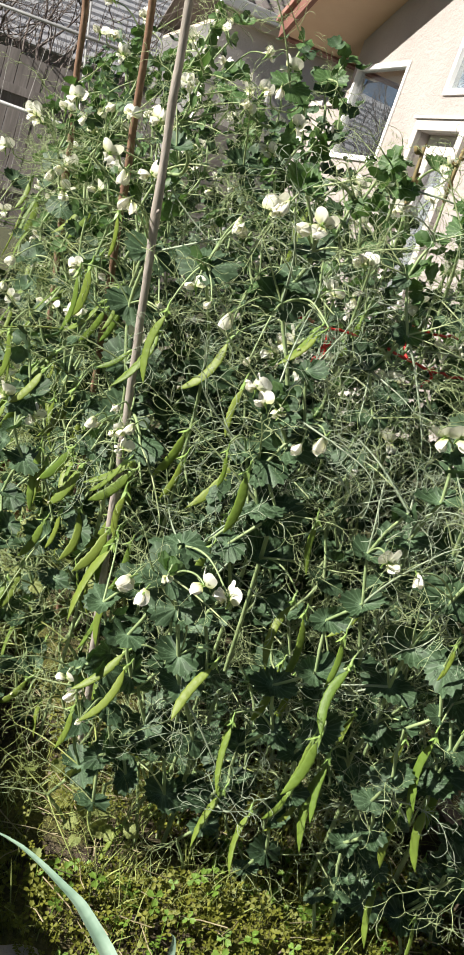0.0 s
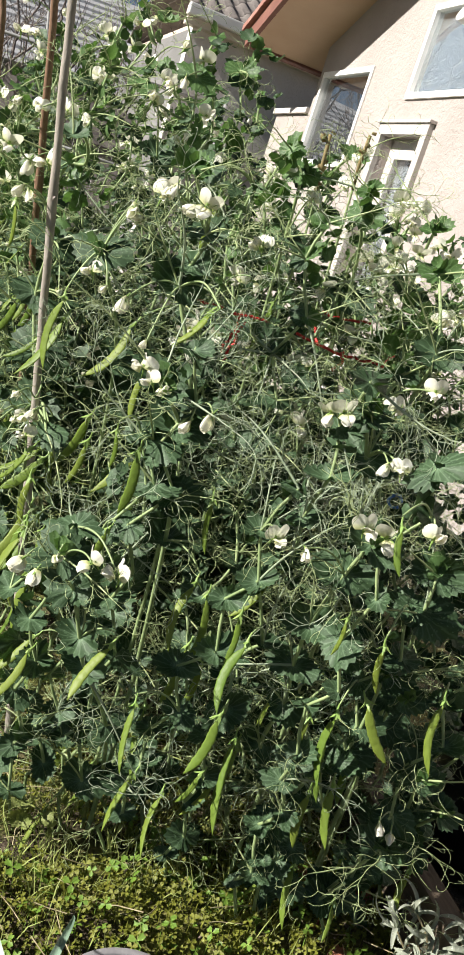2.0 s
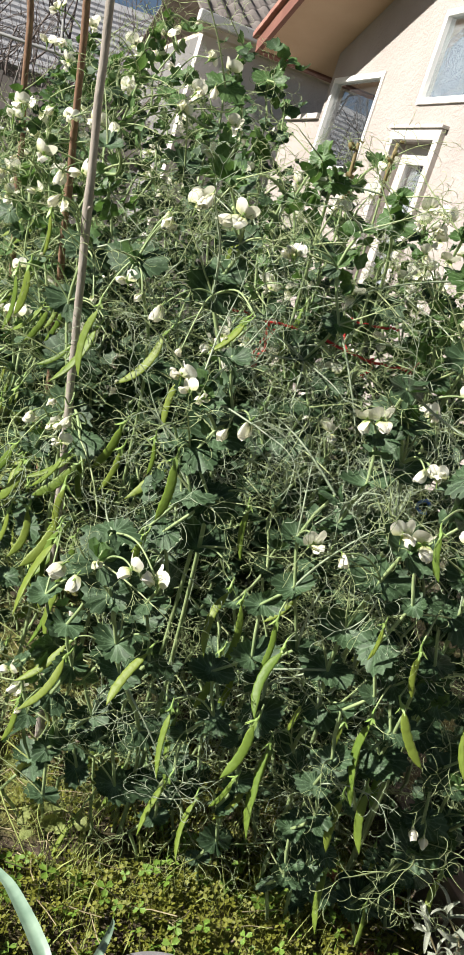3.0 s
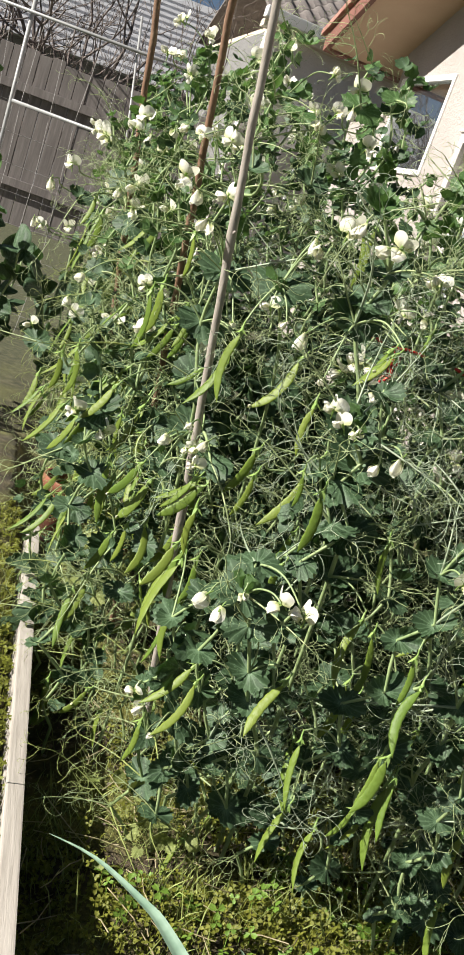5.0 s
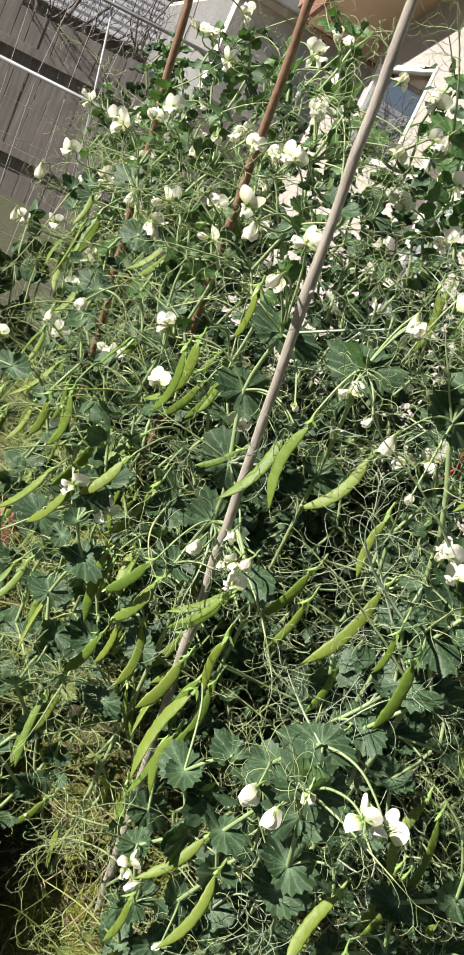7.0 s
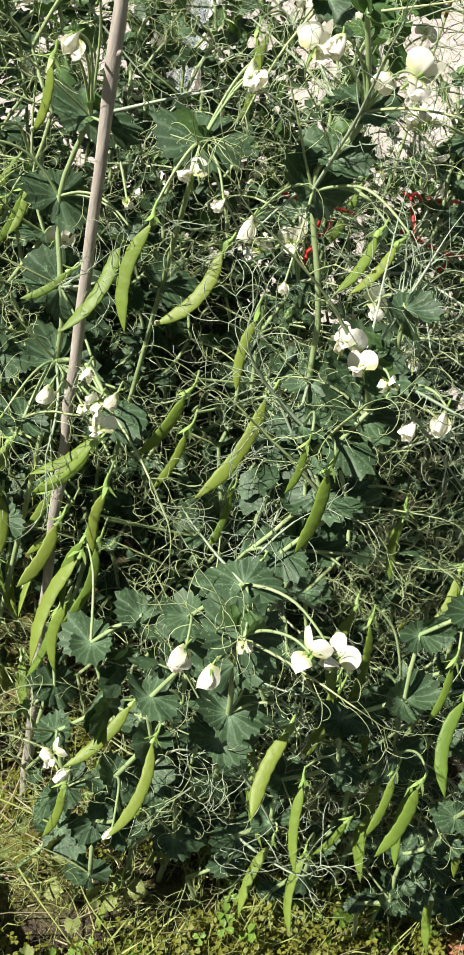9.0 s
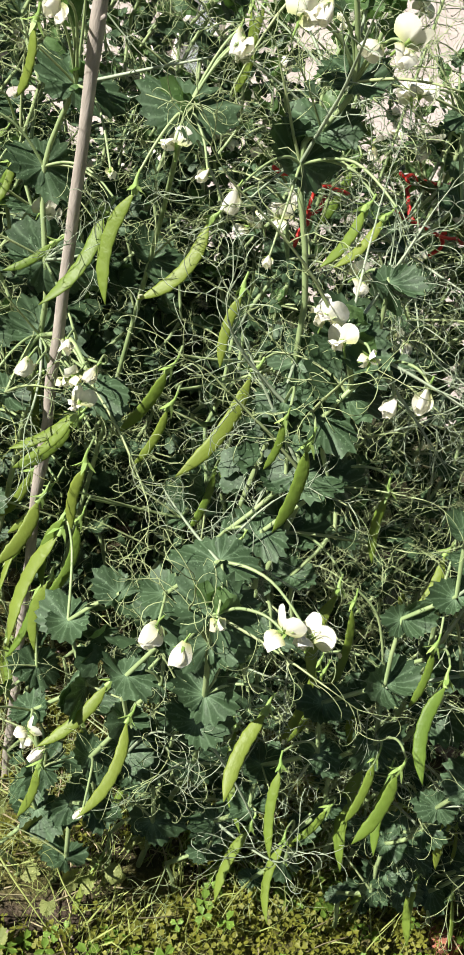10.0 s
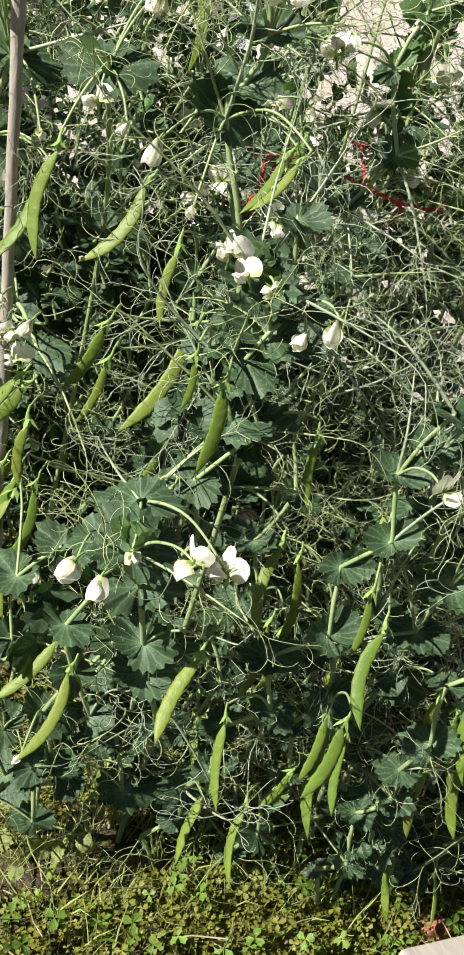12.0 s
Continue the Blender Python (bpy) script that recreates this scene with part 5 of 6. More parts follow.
FLOWERS_B = [
    (-0.225, 1.605, 1.132, "folded", 1.1),
    (-0.254, 1.676, 1.128, "bud", 1.2),
    (-0.358, 1.909, 1.125, "open", 1.2),
    (-0.330, 1.987, 1.107, "folded", 1.1),
    (-0.268, 1.747, 1.106, "folded", 1.1),
    (-0.267, 1.730, 1.101, "open", 1.1),
    (-0.404, 1.934, 1.084, "open", 1.0),
    (0.486, 1.725, 1.078, "open", 1.3),
    (0.426, 1.788, 1.077, "open", 1.3),
    (0.062, 1.283, 1.073, "open", 1.2),
    (0.056, 1.272, 1.071, "open", 1.2),
    (0.427, 1.600, 1.071, "open", 1.3),
    (0.066, 1.264, 1.070, "folded", 1.1),
    (0.113, 1.195, 1.068, "open", 1.3),
    (-0.188, 1.423, 1.065, "open", 1.15),
    (-0.123, 1.362, 1.060, "open", 1.1),
    (0.099, 1.221, 1.056, "folded", 1.2),
    (-0.169, 1.494, 1.040, "folded", 1.35),
    (0.019, 1.307, 1.030, "folded", 1.2),
    (0.020, 1.318, 1.027, "folded", 1.1),
]
FLOWERS_C = [
    (0.025, 1.328, 1.026, "folded", 1.1),
    (-0.472, 2.011, 1.016, "open", 1.2),
    (-0.137, 1.320, 1.010, "folded", 1.1),
    (-0.130, 1.347, 1.003, "folded", 1.1),
    (-0.336, 1.823, 0.993, "folded", 1.0),
    (-0.292, 1.810, 0.972, "folded", 1.0),
    (-0.508, 2.050, 0.956, "folded", 1.3),
    (0.442, 1.094, 0.949, "open", 1.1),
    (-0.018, 1.304, 0.943, "open", 1.05),
    (0.011, 1.278, 0.921, "folded", 0.8),
    (0.415, 1.129, 0.914, "open", 1.2),
    (0.040, 1.275, 0.909, "folded", 1.2),
    (-0.054, 1.336, 0.899, "bud", 0.8),
    (0.347, 1.078, 0.893, "open", 1.25),
    (0.151, 1.202, 0.888, "open", 1.0),
    (-0.459, 2.117, 0.884, "open", 1.1),
    (0.331, 1.103, 0.882, "open", 1.1),
    (-0.503, 2.056, 0.877, "open", 1.0),
    (0.086, 1.260, 0.870, "folded", 0.75),
    (-0.522, 2.050, 0.868, "folded", 1.0),
]
FLOWERS_D = [
    (0.093, 1.128, 0.867, "open", 1.05),
    (0.429, 1.062, 0.854, "open", 1.0),
    (0.108, 1.114, 0.854, "open", 0.95),
    (0.129, 1.102, 0.851, "bud", 1.2),
    (0.406, 1.066, 0.842, "folded", 0.9),
    (-0.329, 1.665, 0.840, "folded", 1.0),
    (0.194, 1.104, 0.827, "folded", 1.25),
    (0.168, 1.110, 0.809, "folded", 1.05),
    (0.489, 1.022, 0.797, "open", 1.1),
    (0.401, 1.002, 0.786, "open", 1.15),
    (0.436, 1.030, 0.772, "open", 1.35),
    (-0.391, 1.955, 0.747, "folded", 1.1),
    (-0.366, 1.941, 0.740, "open", 1.1),
    (0.315, 1.047, 0.729, "open", 1.15),
    (0.351, 1.048, 0.715, "folded", 1.1),
    (-0.058, 1.279, 0.715, "bud", 1.0),
    (-0.085, 1.307, 0.704, "folded", 0.6),
    (-0.244, 1.421, 0.681, "open", 1.1),
    (-0.477, 2.078, 0.664, "open", 1.2),
    (-0.191, 1.438, 0.656, "open", 1.15),
]
FLOWERS_E = [
    (0.104, 1.025, 0.640, "open", 1.1),
    (0.137, 1.037, 0.633, "open", 1.25),
    (0.068, 1.052, 0.627, "bud", 1.0),
    (-0.305, 1.848, 0.623, "open", 1.1),
    (0.024, 1.070, 0.592, "folded", 1.25),
    (0.046, 1.054, 0.583, "folded", 1.1),
    (0.041, 1.379, 0.396, "folded", 0.7),
    (-0.019, 1.202, 0.377, "open", 0.85),
    (0.019, 1.088, 0.373, "folded", 0.55),
    (0.001, 1.198, 0.345, "folded", 0.9),
    (0.601, 1.131, 0.332, "folded", 1.0),
    (0.626, 1.141, 0.318, "folded", 1.0),
    (0.004, 1.262, 0.315, "open", 0.9),
]
FLOWERS_BY_STAKE = [
    (-0.049, 1.280, 0.728, "bud", 1.5),
    (-0.041, 1.275, 0.699, "open", 0.95),
    (-0.092, 1.295, 0.710, "folded", 0.95),
    (-0.064, 1.280, 0.742, "folded", 0.95),
    (-0.036, 1.270, 0.722, "folded", 0.9),
]
FLOWERS = FLOWERS_BY_STAKE + FLOWERS_A + FLOWERS_B + FLOWERS_C + FLOWERS_D + FLOWERS_E
FAR_FLOWERS_A = [
    (-0.025, 1.916, 1.327), (-0.106, 2.146, 1.315), (-0.322, 2.026, 1.276), (-0.349, 2.014, 1.272), (-0.007, 1.526, 1.221),
    (0.315, 2.089, 1.165), (0.273, 1.623, 1.131), (0.520, 1.620, 1.107), (-0.397, 1.846, 1.088), (-0.382, 1.810, 1.084),
    (-0.210, 1.706, 1.039), (0.322, 1.508, 1.006), (-0.280, 1.686, 0.981), (-0.180, 1.991, 1.229),
    (0.398, 1.567, 1.145), (0.442, 1.639, 1.144), (0.445, 1.628, 1.171), (0.404, 1.571, 1.172), (0.263, 1.696, 1.174),
    (0.189, 1.635, 1.147), (0.208, 1.696, 1.124), (0.328, 1.720, 1.175), (0.333, 1.720, 1.235), (0.197, 1.553, 1.093),
]
FAR_FLOWERS_B = [
    (0.256, 1.50, 1.127), (0.414, 1.50, 1.080), (0.393, 1.50, 1.051), (0.445, 1.50, 1.100), (0.497, 1.50, 1.110), (0.200, 1.50, 1.160), (0.405, 1.49, 1.098),
]
FAR_FLOWERS = FAR_FLOWERS_A + FAR_FLOWERS_B
JOINTS_A = [
    (-0.098, 2.208, 1.409), (-0.075, 2.210, 1.321), (0.090, 1.760, 1.302), (0.029, 1.617, 1.250),
    (0.331, 1.789, 1.228), (-0.062, 1.723, 1.225), (-0.003, 1.701, 1.120), (0.094, 1.386, 1.115),
    (-0.098, 1.382, 1.100), (-0.248, 1.744, 1.083), (-0.345, 1.936, 1.013), (-0.441, 2.059, 0.954), (-0.298, 1.821, 0.945),
    (0.251, 1.428, 0.910), (0.204, 1.543, 0.899), (0.315, 1.410, 0.866), (-0.107, 1.584, 0.847), (-0.322, 1.853, 0.842),
    (-0.017, 1.314, 0.697), (-0.119, 1.444, 0.688), (-0.399, 1.814, 0.678), (-0.085, 1.393, 0.643),
    (-0.260, 1.559, 0.566), (-0.070, 1.448, 0.494),
]
JOINTS_B = [
    (-0.204, 1.542, 0.480), (-0.124, 1.527, 0.434), (-0.083, 1.445, 0.401), (0.627, 1.206, 0.227), (0.229, 1.304, 0.190),
    (0.481, 1.271, 0.183), (0.521, 1.205, 0.157), (0.213, 1.441, 0.154),
]
JOINTS = JOINTS_A + JOINTS_B


def nearest(p):
    """The stem joint of the bed that lies best for a stalk to reach p: close, and rather behind and below it."""
    return min(ALL_JOINTS, key=lambda j: (j[0] - p - Vector((0.02, 0.05, -0.01))).length)


LIGHTWARD = Vector((-0.08, 0.25, 1.05))


def clear(p, reach=0.028):
    """A place a little nearer the open side, clear of the leaves."""
    return p + (LIGHTWARD - p).normalized() * reach


def dress_plants():
    rng = random.Random(77)
    for x, y, z, tx, ty, tz in PODS:
        p, tip = Vector((x, y, z)), Vector((tx, ty, tz))
        big = (tip - p).length > 0.108 and z > 0.8
        p, tip = (clear(q, 0.055 if big else 0.028) for q in (p, tip))
        joint, plant, base = nearest(p)
        down = tip - p
        size = down.length
        which = min(range(8), key=lambda i: abs(POD_LENGTHS[i] + 0.006 - size) + rng.uniform(0, 0.008))
        stalk(plant, joint - base, p - base - down.normalized() * 0.012, 0.0015)
        face = Vector((-0.5, -0.75, 0.35)) if big else OPEN + Vector((0.2, 0, 0.1)) + unit(rng) * 0.55
        add_pod(plant, p - base, down.normalized(), face.normalized(), which, rng, min(1.35, size / (POD_LENGTHS[which] + 0.006)), 1.3 if big else 1.25 if x < 0.0 else 1.1)
    # pods mostly hang in pairs on the board side
    for x, y, z, tx, ty, tz in TWINS:
        p, tip = clear(Vector((x, y, z)), 0.05), clear(Vector((tx, ty, tz)), 0.05)
        joint, plant, base = nearest(p)
        down = (tip - p).normalized() + unit(rng) * 0.22
        p = p + Vector((rng.uniform(-0.03, 0.03), rng.uniform(-0.01, 0.01), rng.uniform(-0.035, 0.02)))
        stalk(plant, joint - base, p - base - down.normalized() * 0.012, 0.0015)
        add_pod(plant, p - base, down.normalized(), (OPEN + Vector((-0.3, 0, 0.1)) + unit(rng) * 0.5).normalized(), rng.randrange(8), rng, rng.uniform(0.85, 1.0), 1.25)
    for x, y, z, kind, size in FLOWERS:
        p = clear(Vector((x, y, z)), 0.02)
        joint, plant, base = nearest(p)
        facing = (OPEN + Vector((0.2, 0, -0.1)) + unit(rng) * 0.7).normalized()
        away = p - base - facing * 0.008 + Vector((0, 0, 0.006 if kind == "folded" else -0.008))
        stalk(plant, joint - base, away, 0.0014)
        {"open": add_flower, "folded": add_folded, "bud": add_bud}[kind](plant, away, facing, rng, size * 0.8)
    for x, y, z in FAR_FLOWERS:
        p = Vector((x, y, z))
        joint, plant, base = nearest(p)
        stalk(plant, joint - base, p - base, 0.0014)
        add_flower(plant, p - base, (OPEN + Vector((0.25, 0, -0.1)) + unit(rng) * 0.8).normalized(), rng, rng.uniform(0.8, 1.0))
    for x, y, z in JOINTS:
        p = Vector((x, y, z))
        joint, plant, base = nearest(p)
        stalk(plant, joint - base, p - base, 0.0026)
        normal = (OPEN * 0.8 + Vector((0.1, 0, 0.6)) + unit(rng) * 0.3).normalized()
        across = normal.cross(Vector((0.2, 0, 1))).normalized()
        young = z > 1.16
        for sgn in (-1, 1):
            turn = Matrix.Rotation(rng.uniform(-0.3, 0.3), 3, normal)
            put("leaf", rng.choice(YOUNG_MESH if young else LEAF_MESH), plant, aim(p - base, turn @ (across * sgn), normal + unit(rng) * 0.15, rng.uniform(0.8, 1.1)))
        out = OPEN * 0.25 + unit(rng)
        put("tendril", rng.choice(TENDRIL_MESH), plant, aim(p - base, out, Vector((0, 0, 1)) + unit(rng) * 0.5, 1.0))

    # withered leaves low at the row's open end
    for k in range(24):
        p = Vector((0.08 + rng.gauss(0, 0.06), 1.28 + rng.gauss(0, 0.05), rng.uniform(0.06, 0.2)))
        joint, plant, base = nearest(p)
        put("leaf", rng.choice(OLD_MESH), plant, aim(p - base, unit(rng), OPEN * 0.7 + unit(rng) + Vector((0, 0, 0.6)), rng.uniform(0.4, 0.75)))
    for k in range(12):
        p = Vector((0.08 + rng.gauss(0, 0.07), 1.27 + rng.gauss(0, 0.05), rng.uniform(0.05, 0.24)))
        joint, plant, base = nearest(p)
        put("tendril", rng.choice(OLD_TENDRIL_MESH), plant, aim(joint - base, p - joint + unit(rng) * 0.06, unit(rng) + Vector((0, 0, 0.5)), rng.uniform(0.7, 1.1)))
    # knots of pale bare tendrils between the leafy shoots
    for x, y, z, w, h, count in ((0.12, 1.24, 0.74, 0.22, 0.14, 16), (0.30, 1.22, 0.86, 0.2, 0.16, 18), (0.46, 1.22, 0.74, 0.2, 0.16, 14), (0.37, 1.22, 0.79, 0.16, 0.14, 14), (0.24, 1.2, 0.56, 0.26, 0.1, 12), (0.36, 1.45, 1.0, 0.24, 0.14, 9), (0.12, 1.45, 1.02, 0.24, 0.14, 16), (0.28, 1.24, 0.38, 0.3, 0.16, 12), (0.46, 1.24, 0.42, 0.2, 0.16, 6)):
        for k in range(count):
            p = Vector((x + rng.gauss(0, 0.5) * w, y + rng.gauss(0, 0.04), z + rng.gauss(0, 0.5) * h))
            close = [j for j in ALL_JOINTS if (j[0] - p).length < 0.16]
            joint, plant, base = rng.choice(close) if close else nearest(p)
            way = p - joint + unit(rng) * 0.17
            put("tendril", rng.choice(PALE_TENDRIL_MESH), plant, aim(joint - base, way, unit(rng) + Vector((0, 0, 0.5)), rng.uniform(0.8, 1.2)))


dress_plants()


# ---- small things round the bed ----
def weed_patch(name, spots, label, seed, mat, leaf=(0.004, 0.009), tall=(0.008, 0.04)):
    """Low three-leaved weeds, far too many to count."""
    rng = random.Random(seed)
    g = Geo()
    for v0, v1, u0, u1, count in spots:
        for i in range(count):
            p = bed(rng.uniform(v0, v1), rng.uniform(u0, u1))
            if noise.noise(p * 5.0) + 0.35 * rng.random() < -0.22:
                continue
            z0 = ground_height(p.x, p.y)
            top = Vector((p.x, p.y, z0 + rng.uniform(*tall))) + unit(rng) * 0.006
            g.tube([Vector((p.x, p.y, z0 - 0.004)), top], 0.0007, 3)
            up = (Vector((-0.2, -0.2, 1)) + unit(rng) * 0.7).normalized()
            s, a0 = rng.uniform(*leaf), rng.uniform(0, 6)
            x, y = up.orthogonal().normalized(), None
            y = up.cross(x)
            for k in range(3):
                a = a0 + k * 2.094
                d, e = x * math.cos(a) + y * math.sin(a), y * math.cos(a) - x * math.sin(a)
                n = len(g.v)
                g.v += [top, top + d * s * 0.6 + e * s * 0.42 + up * s * 0.08, top + d * s * 1.1 + e * s * 0.28, top + d * s, top + d * s * 1.1 - e * s * 0.28, top + d * s * 0.6 - e * s * 0.42 + up * s * 0.08]
                g.f += [(n, n + 1, n + 2, n + 3), (n, n + 3, n + 4, n + 5)]
    ob = new(name, g.mesh(name, mat, False))
    return tagged(ob, label, "weeds", kind="stuff")


weed_patch("weed_carpet", ((0.01, 0.95, -0.25, 0.28, 5200), (0.16, 0.9, 0.28, 0.6, 1200), (0.0, 0.14, 0.45, 1.2, 40)), "low yellow-green clover-like weeds on the soil", 4, CLOVER, (0.004, 0.009), (0.006, 0.03))
weed_patch("weed_mat", ((-0.5, -0.038, -0.3, 1.4, 6000),), "bright green low weeds beyond the edge board", 5, CLOVER, (0.005, 0.010), (0.006, 0.03))


weed_patch("seedling_patch", ((0.12, 0.8, -0.08, 0.26, 260),), "broad bright green seedlings at the foot of the peas", 9, SEEDLING, (0.008, 0.014), (0.015, 0.05))


def litter():
    """Dry stalks and pale crumbs on the soil."""
    rng = random.Random(31)
    g = Geo()
    for i in range(420):
        p = bed(rng.uniform(0.0, 0.95), rng.uniform(-0.25, 0.8))
        z = ground_height(p.x, p.y) + rng.uniform(0.002, 0.03)
        a, ln = rng.uniform(0, 6.28), rng.uniform(0.02, 0.12)
        d = Vector((math.cos(a), math.sin(a), rng.uniform(-0.1, 0.4)))
        q = Vector((p.x, p.y, z))
        g.tube([q, q + d * ln * 0.5 + unit(rng) * 0.006, q + d * ln], 0.0011, 3)
    tagged(new("dry_litter", g.mesh("dry_litter", DRY)), "dry straw-coloured stalks lying on the soil", "plant litter", kind="stuff")
    g = Geo()
    for i in range(500):
        p = bed(rng.uniform(0.0, 0.95), rng.uniform(-0.25, 1.0))
        r = rng.uniform(0.0015, 0.0045)
        m = Matrix.Translation((p.x, p.y, ground_height(p.x, p.y) + r * 0.3)) @ Matrix.Rotation(rng.uniform(0, 6), 4, unit(rng)) @ Matrix.Diagonal((r, r * rng.uniform(0.5, 1), r * rng.uniform(0.4, 0.8), 1))
        g.box((-1, -1, -1), (1, 1, 1), m)
    tagged(new("gravel", g.mesh("gravel", CRUMB)), "pale crumbs and small stones on the soil", "gravel", kind="stuff")


litter()


def grass_tufts():
    """Thin yellow-green seedlings and grass at the foot of the peas."""
    rng = random.Random(37)
    g = Geo()
    for i in range(2600):
        p = bed(rng.uniform(0.02, 0.9), rng.gauss(0.22, 0.13))
        if noise.noise(Vector((p.x * 9, p.y * 9, 5))) < -0.15:
            continue
        z0 = ground_height(p.x, p.y)
        q = Vector((p.x, p.y, z0 - 0.004))
        lean, ln = unit(rng) * 0.5 + Vector((-0.1, -0.15, 1)), rng.uniform(0.02, 0.075)
        bend = unit(rng) * ln * 0.35
        w = rng.uniform(0.0006, 0.0011)
        side = lean.cross(unit(rng)).normalized() * w
        mid, tip = q + lean * ln * 0.55 + bend * 0.3, q + lean * ln + bend - Vector((0, 0, ln * 0.15))
        n = len(g.v)
        g.v += [q - side, q + side, mid - side, mid + side, tip]
        g.f += [(n, n + 1, n + 3, n + 2), (n + 2, n + 3, n + 4)]
    tagged(new("grass", g.mesh("grass", OLDTENDRIL)), "thin yellow-green grass and seedlings on the soil", "grass", kind="stuff")
    chips = random.Random(39)
    for i in range(9):
        p = Vector((0.70, 1.25, 0)) + Vector((chips.uniform(-0.12, 0.08), chips.uniform(-0.06, 0.16), 0))
        s = chips.uniform(0.006, 0.02)
        m = Matrix.Translation((p.x, p.y, ground_height(p.x, p.y) + s * 0.25)) @ Matrix.Rotation(chips.uniform(0, 6), 4, unit(chips))
        c = empty("brick_chip", m, label="chip of red brick on the soil", category="brick chip", group="brick chips on the soil")
        block("chip", (-s, -s * 0.7, -s * 0.5), (s, s * 0.7, s * 0.5), BRICKRED, c, edge=s * 0.25)


grass_tufts()


def strap_leaf(plant, path, width, mat):
    """A long keeled leaf along a path."""
    g, rows, n = Geo(), [], len(path)
    for i, p in enumerate(path):
        d = (path[min(i + 1, n - 1)] - path[max(i - 1, 0)]).normalized()
        side = d.cross(Vector((0, -0.5, 1))).normalized()
        up = side.cross(d)
        w = width * min(1, (n - 1 - i) / (n - 1) * 1.6 + 0.03)
        rows.append([p + side * w * t + up * w * 0.5 * abs(t) for t in (-1, -0.5, 0, 0.5, 1)])
    g.grid(rows)
    part("leaf", g, mat, plant, smooth=True)


def make_leek():
    root = Vector((0.15, 0.76, 0.0))
    k = empty("leek", Matrix.Translation(root), label="blue-green leek with long arching strap leaves", category="leek")
    for line, width in (
        (((0.04, -0.08, 0.1), (0.03, -0.07, 0.24), (-0.01, -0.025, 0.325), (-0.06, 0.058, 0.33), (-0.09, 0.103, 0.32), (-0.15, 0.193, 0.284), (-0.211, 0.284, 0.226)), 0.0085),
        (((0.0, 0.0, 0.1), (0.03, 0.06, 0.20), (0.05, 0.12, 0.24), (0.06, 0.18, 0.225), (0.062, 0.22, 0.20)), 0.006),
        (((0.0, 0.0, 0.1), (-0.01, 0.06, 0.15), (-0.03, 0.12, 0.17), (-0.06, 0.18, 0.14)), 0.005),
    ):
        pts = [Vector(p) for p in line]
        fine = []
        for i in range(len(pts) - 1):
            p0, p1, p2, p3 = pts[max(i - 1, 0)], pts[i], pts[i + 1], pts[min(i + 2, len(pts) - 1)]
            for j in range(4):
                t = j / 4
                fine.append(0.5 * (2 * p1 + (p2 - p0) * t + (2 * p0 - 5 * p1 + 4 * p2 - p3) * t * t + (3 * p1 - p0 - 3 * p2 + p3) * t ** 3))
        fine.append(pts[-1])
        strap_leaf(k, fine, width, LEEK)
    g = Geo()
    g.tube([Vector((0, 0, -0.02)), Vector((0, 0, 0.05)), Vector((0, 0, 0.12))], [0.012, 0.011, 0.009], 10)
    part("shank", g, LEEK, k, smooth=True)


make_leek()


def make_pot(name, place, r, h, mat, label, category="flowerpot"):
    p = empty(name, Matrix.Translation(place), label=label, category=category)
    g = Geo()
    g.ring([(0.0, 0.0), (r * 0.74, 0.0), (r * 0.95, h * 0.82), (r * 0.96, h * 0.84)], 40)
    part("body", g, mat, p, smooth=True)
    g = Geo()
    g.ring([(r * 0.955, h * 0.83), (r * 1.03, h * 0.83), (r * 1.04, h * 0.98), (r * 1.02, h), (r * 0.93, h), (r * 0.91, h * 0.97), (r * 0.85, h * 0.6)], 40)
    part("rim", g, mat, p, smooth=True)
    g = Geo()
    g.ring([(0.0, h * 0.8), (r * 0.9, h * 0.79)], 40)
    part("potting_soil", g, SOIL, p)
    return p


make_pot("flowerpot", (-0.305, 2.34, 0.09), 0.075, 0.17, TERRACOTTA, "red-brown terracotta pot at the end of the bed")
make_pot("plant_pot", (1.06, 1.66, 0.0), 0.21, 0.42, BLACKPOT, "black plastic plant pot beside the timber edging")
make_pot("flowerpot", (0.325, 1.0, -0.02), 0.10, 0.085, GREYPOT, "low grey pot at the front of the bed")


def make_right_edge():
    e = empty("bed_edge", BED, label="old brown timber edging on the house side of the bed", category="bed edging")
    block("board", (0.855, 0.0, -0.05), (0.90, 1.75, 0.165), DARKWOOD, e, edge=0.004)
    block("end_board", (0.62, -0.045, -0.05), (0.90, -0.003, 0.085), BEDWOOD, e, edge=0.004)


make_right_edge()


def curled_blade(seed):
    """A narrow woolly leaf that arches over and curls at its end."""
    rng = random.Random(seed)
    g, rows = Geo(), []
    p, d, turn = Vector((0, 0, 0)), Vector((0.15, 0, 1)).normalized(), rng.uniform(0.18, 0.42)
    for i in range(9):
        s = i / 8
        w = 0.0036 * math.sin(math.pi * min(0.96, 0.12 + 0.85 * s)) ** 0.7
        up = Vector((-d.z, 0, d.x))
        rows.append([p + Vector((0, w * t, 0)) + up * w * 0.5 * abs(t) for t in (-1, -0.5, 0, 0.5, 1)])
        d = Matrix.Rotation(turn * (0.5 + s), 3, "Y") @ d
        p = p + d * 0.0055
    g.grid(rows)
    return g


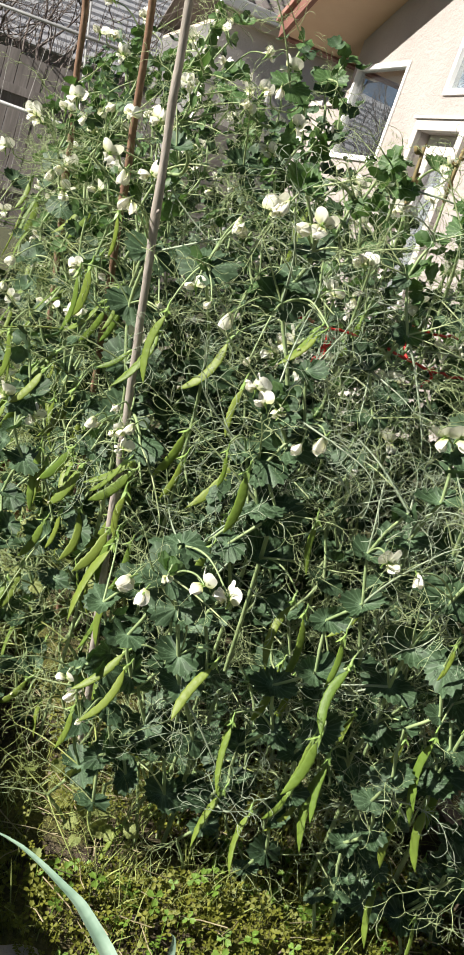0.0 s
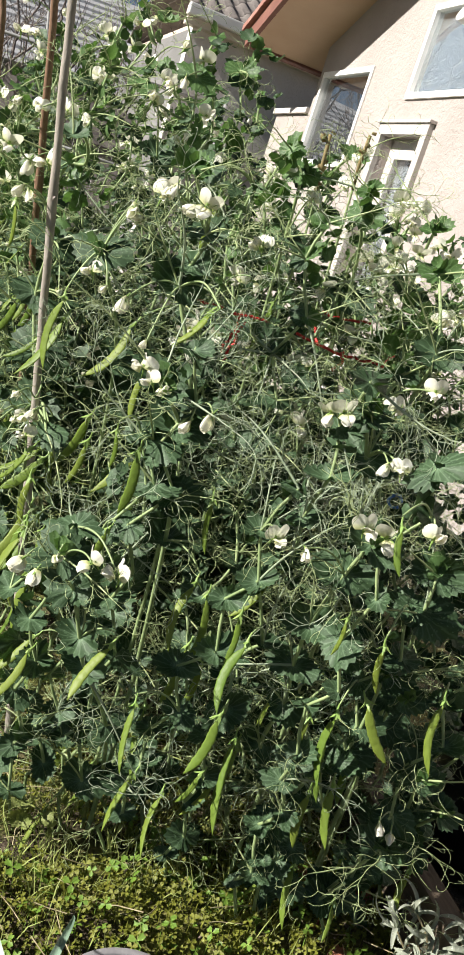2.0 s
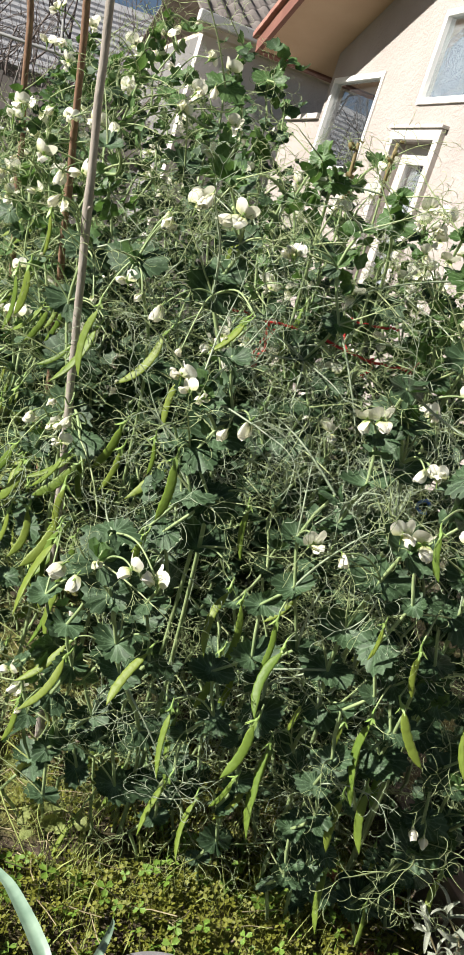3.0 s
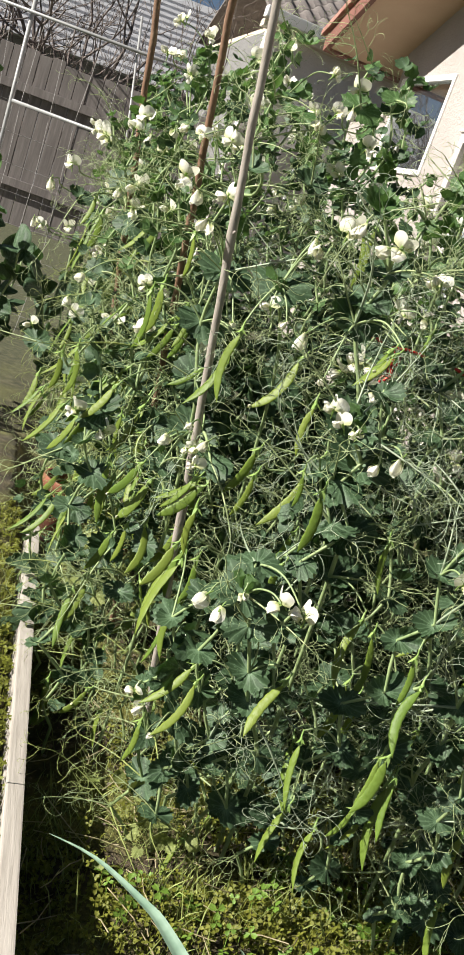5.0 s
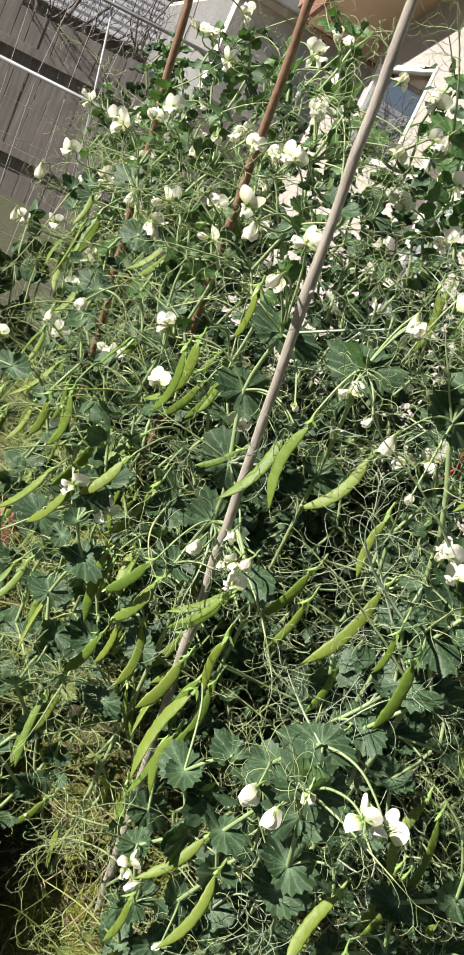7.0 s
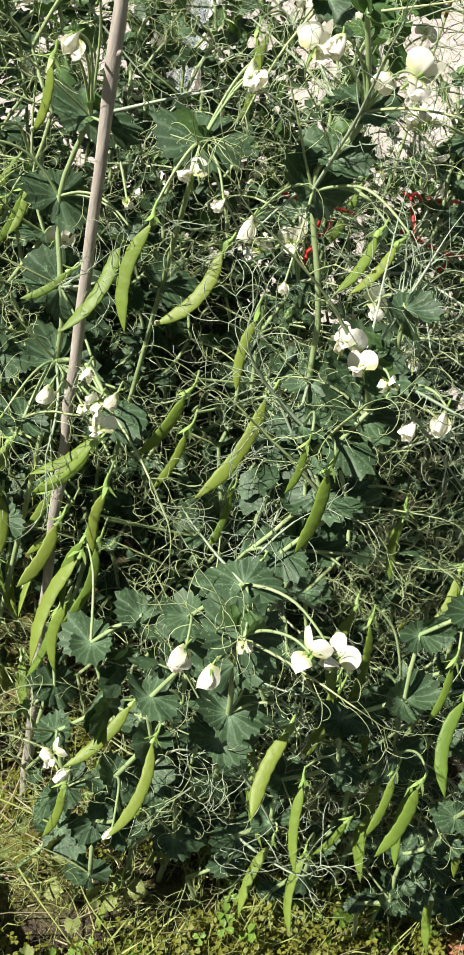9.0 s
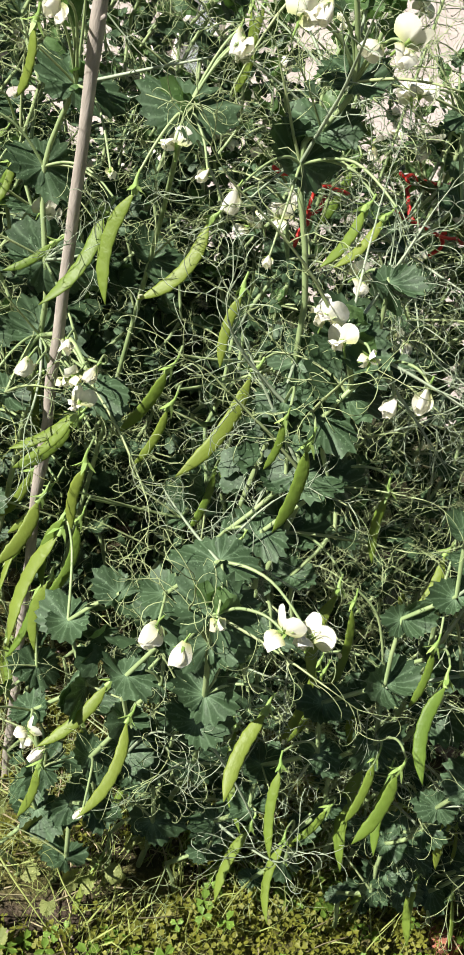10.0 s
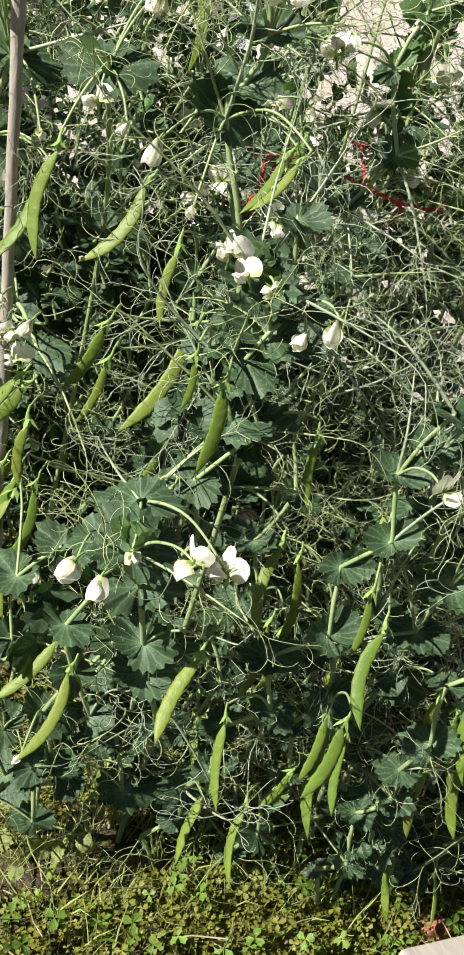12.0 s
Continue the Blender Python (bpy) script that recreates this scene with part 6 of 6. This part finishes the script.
def make_sage():
    rng = random.Random(61)
    s = empty("sage_plant", Matrix.Translation((0.84, 1.16, 0.0)), label="grey-green woolly sage plant with narrow curling leaves", category="herb")
    blades = [curled_blade(30 + k).mesh("leaf", SAGE) for k in range(4)]
    for k in range(16):
        d = (unit(rng) * 0.7 + Vector((-0.15, 0.1, 1.2))).normalized()
        ln = rng.uniform(0.16, 0.27)
        pts = [d * ln * i / 5 + Vector((0, 0, -0.02 * (i / 5) ** 2)) + unit(rng) * 0.004 for i in range(6)]
        g = Geo()
        g.tube(pts, 0.0016, 5)
        part("stem", g, DRY, s, smooth=True)
        for i in range(2, 6):
            for j in range(5):
                way = unit(rng)
                put("leaf", rng.choice(blades), s, aim(pts[i], way, d + unit(rng) * 0.8, rng.uniform(0.8, 1.5)))


make_sage()


def make_broad_leaf_plant(place, h, seed, mat, label):
    rng = random.Random(seed)
    s = empty("leafy_plant", Matrix.Translation(place), label=label, category="vegetable plant", group="leafy plants near the fence")
    blade = petal_patch(0.035, 0.09, 0.25, 7, 7, 0, 0.003).mesh("leaf", mat)
    for k in range(9):
        d = (unit(rng) * 0.45 + Vector((0, 0, 1))).normalized()
        ln = h * rng.uniform(0.7, 1.0)
        pts = [d * ln * i / 6 + unit(rng) * 0.01 for i in range(7)]
        pts[0].z = -0.02
        g = Geo()
        g.tube(pts, 0.004, 5)
        part("stem", g, STEM, s, smooth=True)
        for i in range(2, 7):
            for j in range(3):
                put("leaf", blade, s, aim(pts[i], unit(rng), d * 0.4 + unit(rng), rng.uniform(0.6, 1.2)))


make_broad_leaf_plant((-0.95, 3.6, 0.0), 0.85, 3, LEAF, "dark green leafy vegetable plant in the shade of the fence")
make_broad_leaf_plant((-0.62, 3.75, 0.0), 0.80, 4, LEAF, "dark green leafy vegetable plant in the shade of the fence")
make_broad_leaf_plant((-1.32, 3.2, 0.0), 1.3, 6, YOUNG, "tall bright green leafy plant beside the trellis")


def make_red_cage():
    c = empty("support_frame", label="red plastic-coated support cords behind the peas", category="plant support")
    rng = random.Random(17)
    for line in (
        ((0.16, 1.58, 0.918), (0.233, 1.62, 0.912), (0.285, 1.64, 0.914)),
        ((0.233, 1.62, 0.914), (0.240, 1.63, 0.862), (0.230, 1.62, 0.828)),
        ((0.248, 1.61, 0.905), (0.228, 1.60, 0.868), (0.222, 1.60, 0.842)),
        ((0.335, 1.60, 0.916), (0.439, 1.62, 0.900), (0.505, 1.64, 0.903)),
        ((0.355, 1.66, 0.955), (0.41, 1.68, 0.958), (0.468, 1.70, 0.964)),
        ((0.366, 1.66, 0.957), (0.372, 1.64, 0.93), (0.380, 1.62, 0.903)),
        ((0.428, 1.62, 0.907), (0.430, 1.62, 0.888), (0.420, 1.62, 0.870)),
        ((0.505, 1.64, 0.903), (0.54, 1.74, 0.92), (0.54, 1.86, 0.935)),
        ((0.575, 1.62, 0.80), (0.585, 1.62, 0.795), (0.59, 1.62, 0.785)),
    ):
        a, b, d = (clear(Vector(p), 0.13) for p in line)
        pts = [a.lerp(b, i / 5) for i in range(5)] + [b.lerp(d, i / 5) for i in range(6)]
        g = Geo()
        g.tube([p + unit(rng) * 0.003 for p in pts], 0.0024, 6, True)
        part("cord", g, RED, c, smooth=True)


make_red_cage()


def make_tag(place, turn):
    t = empty("plant_label", Matrix.Translation(place) @ Matrix.Rotation(turn, 4, "Z"), label="blank white plastic plant label stuck in the soil", category="plant label")
    block("tag", (-0.012, -0.001, -0.06), (0.012, 0.001, 0.07), WHITE, t, edge=0.0005)


make_tag((-0.19, 1.20, 0.13), 0.3)


def make_clip():
    k = empty("plant_clip", Matrix.Translation((0.545, 1.48, 0.715)), label="small blue plastic plant clip on a stem", category="clip")
    g = Geo()
    g.tube([Vector((0.011 * math.cos(a), 0.004 * math.sin(2 * a), 0.011 * math.sin(a))) for a in [0.5 * i for i in range(12)]], 0.003, 6, True)
    part("ring", g, BLUE, k, smooth=True)


make_clip()


def make_block_stone():
    s = empty("paving_stone", Matrix.Translation((0.034, 1.012, 0.0)) @ Matrix.Rotation(0.436, 4, "Z"), label="small pale paving stone on the soil", category="stone")
    block("stone", (-0.06, -0.06, -0.03), (0.06, 0.06, 0.03), STONE, s, edge=0.008)


make_block_stone()
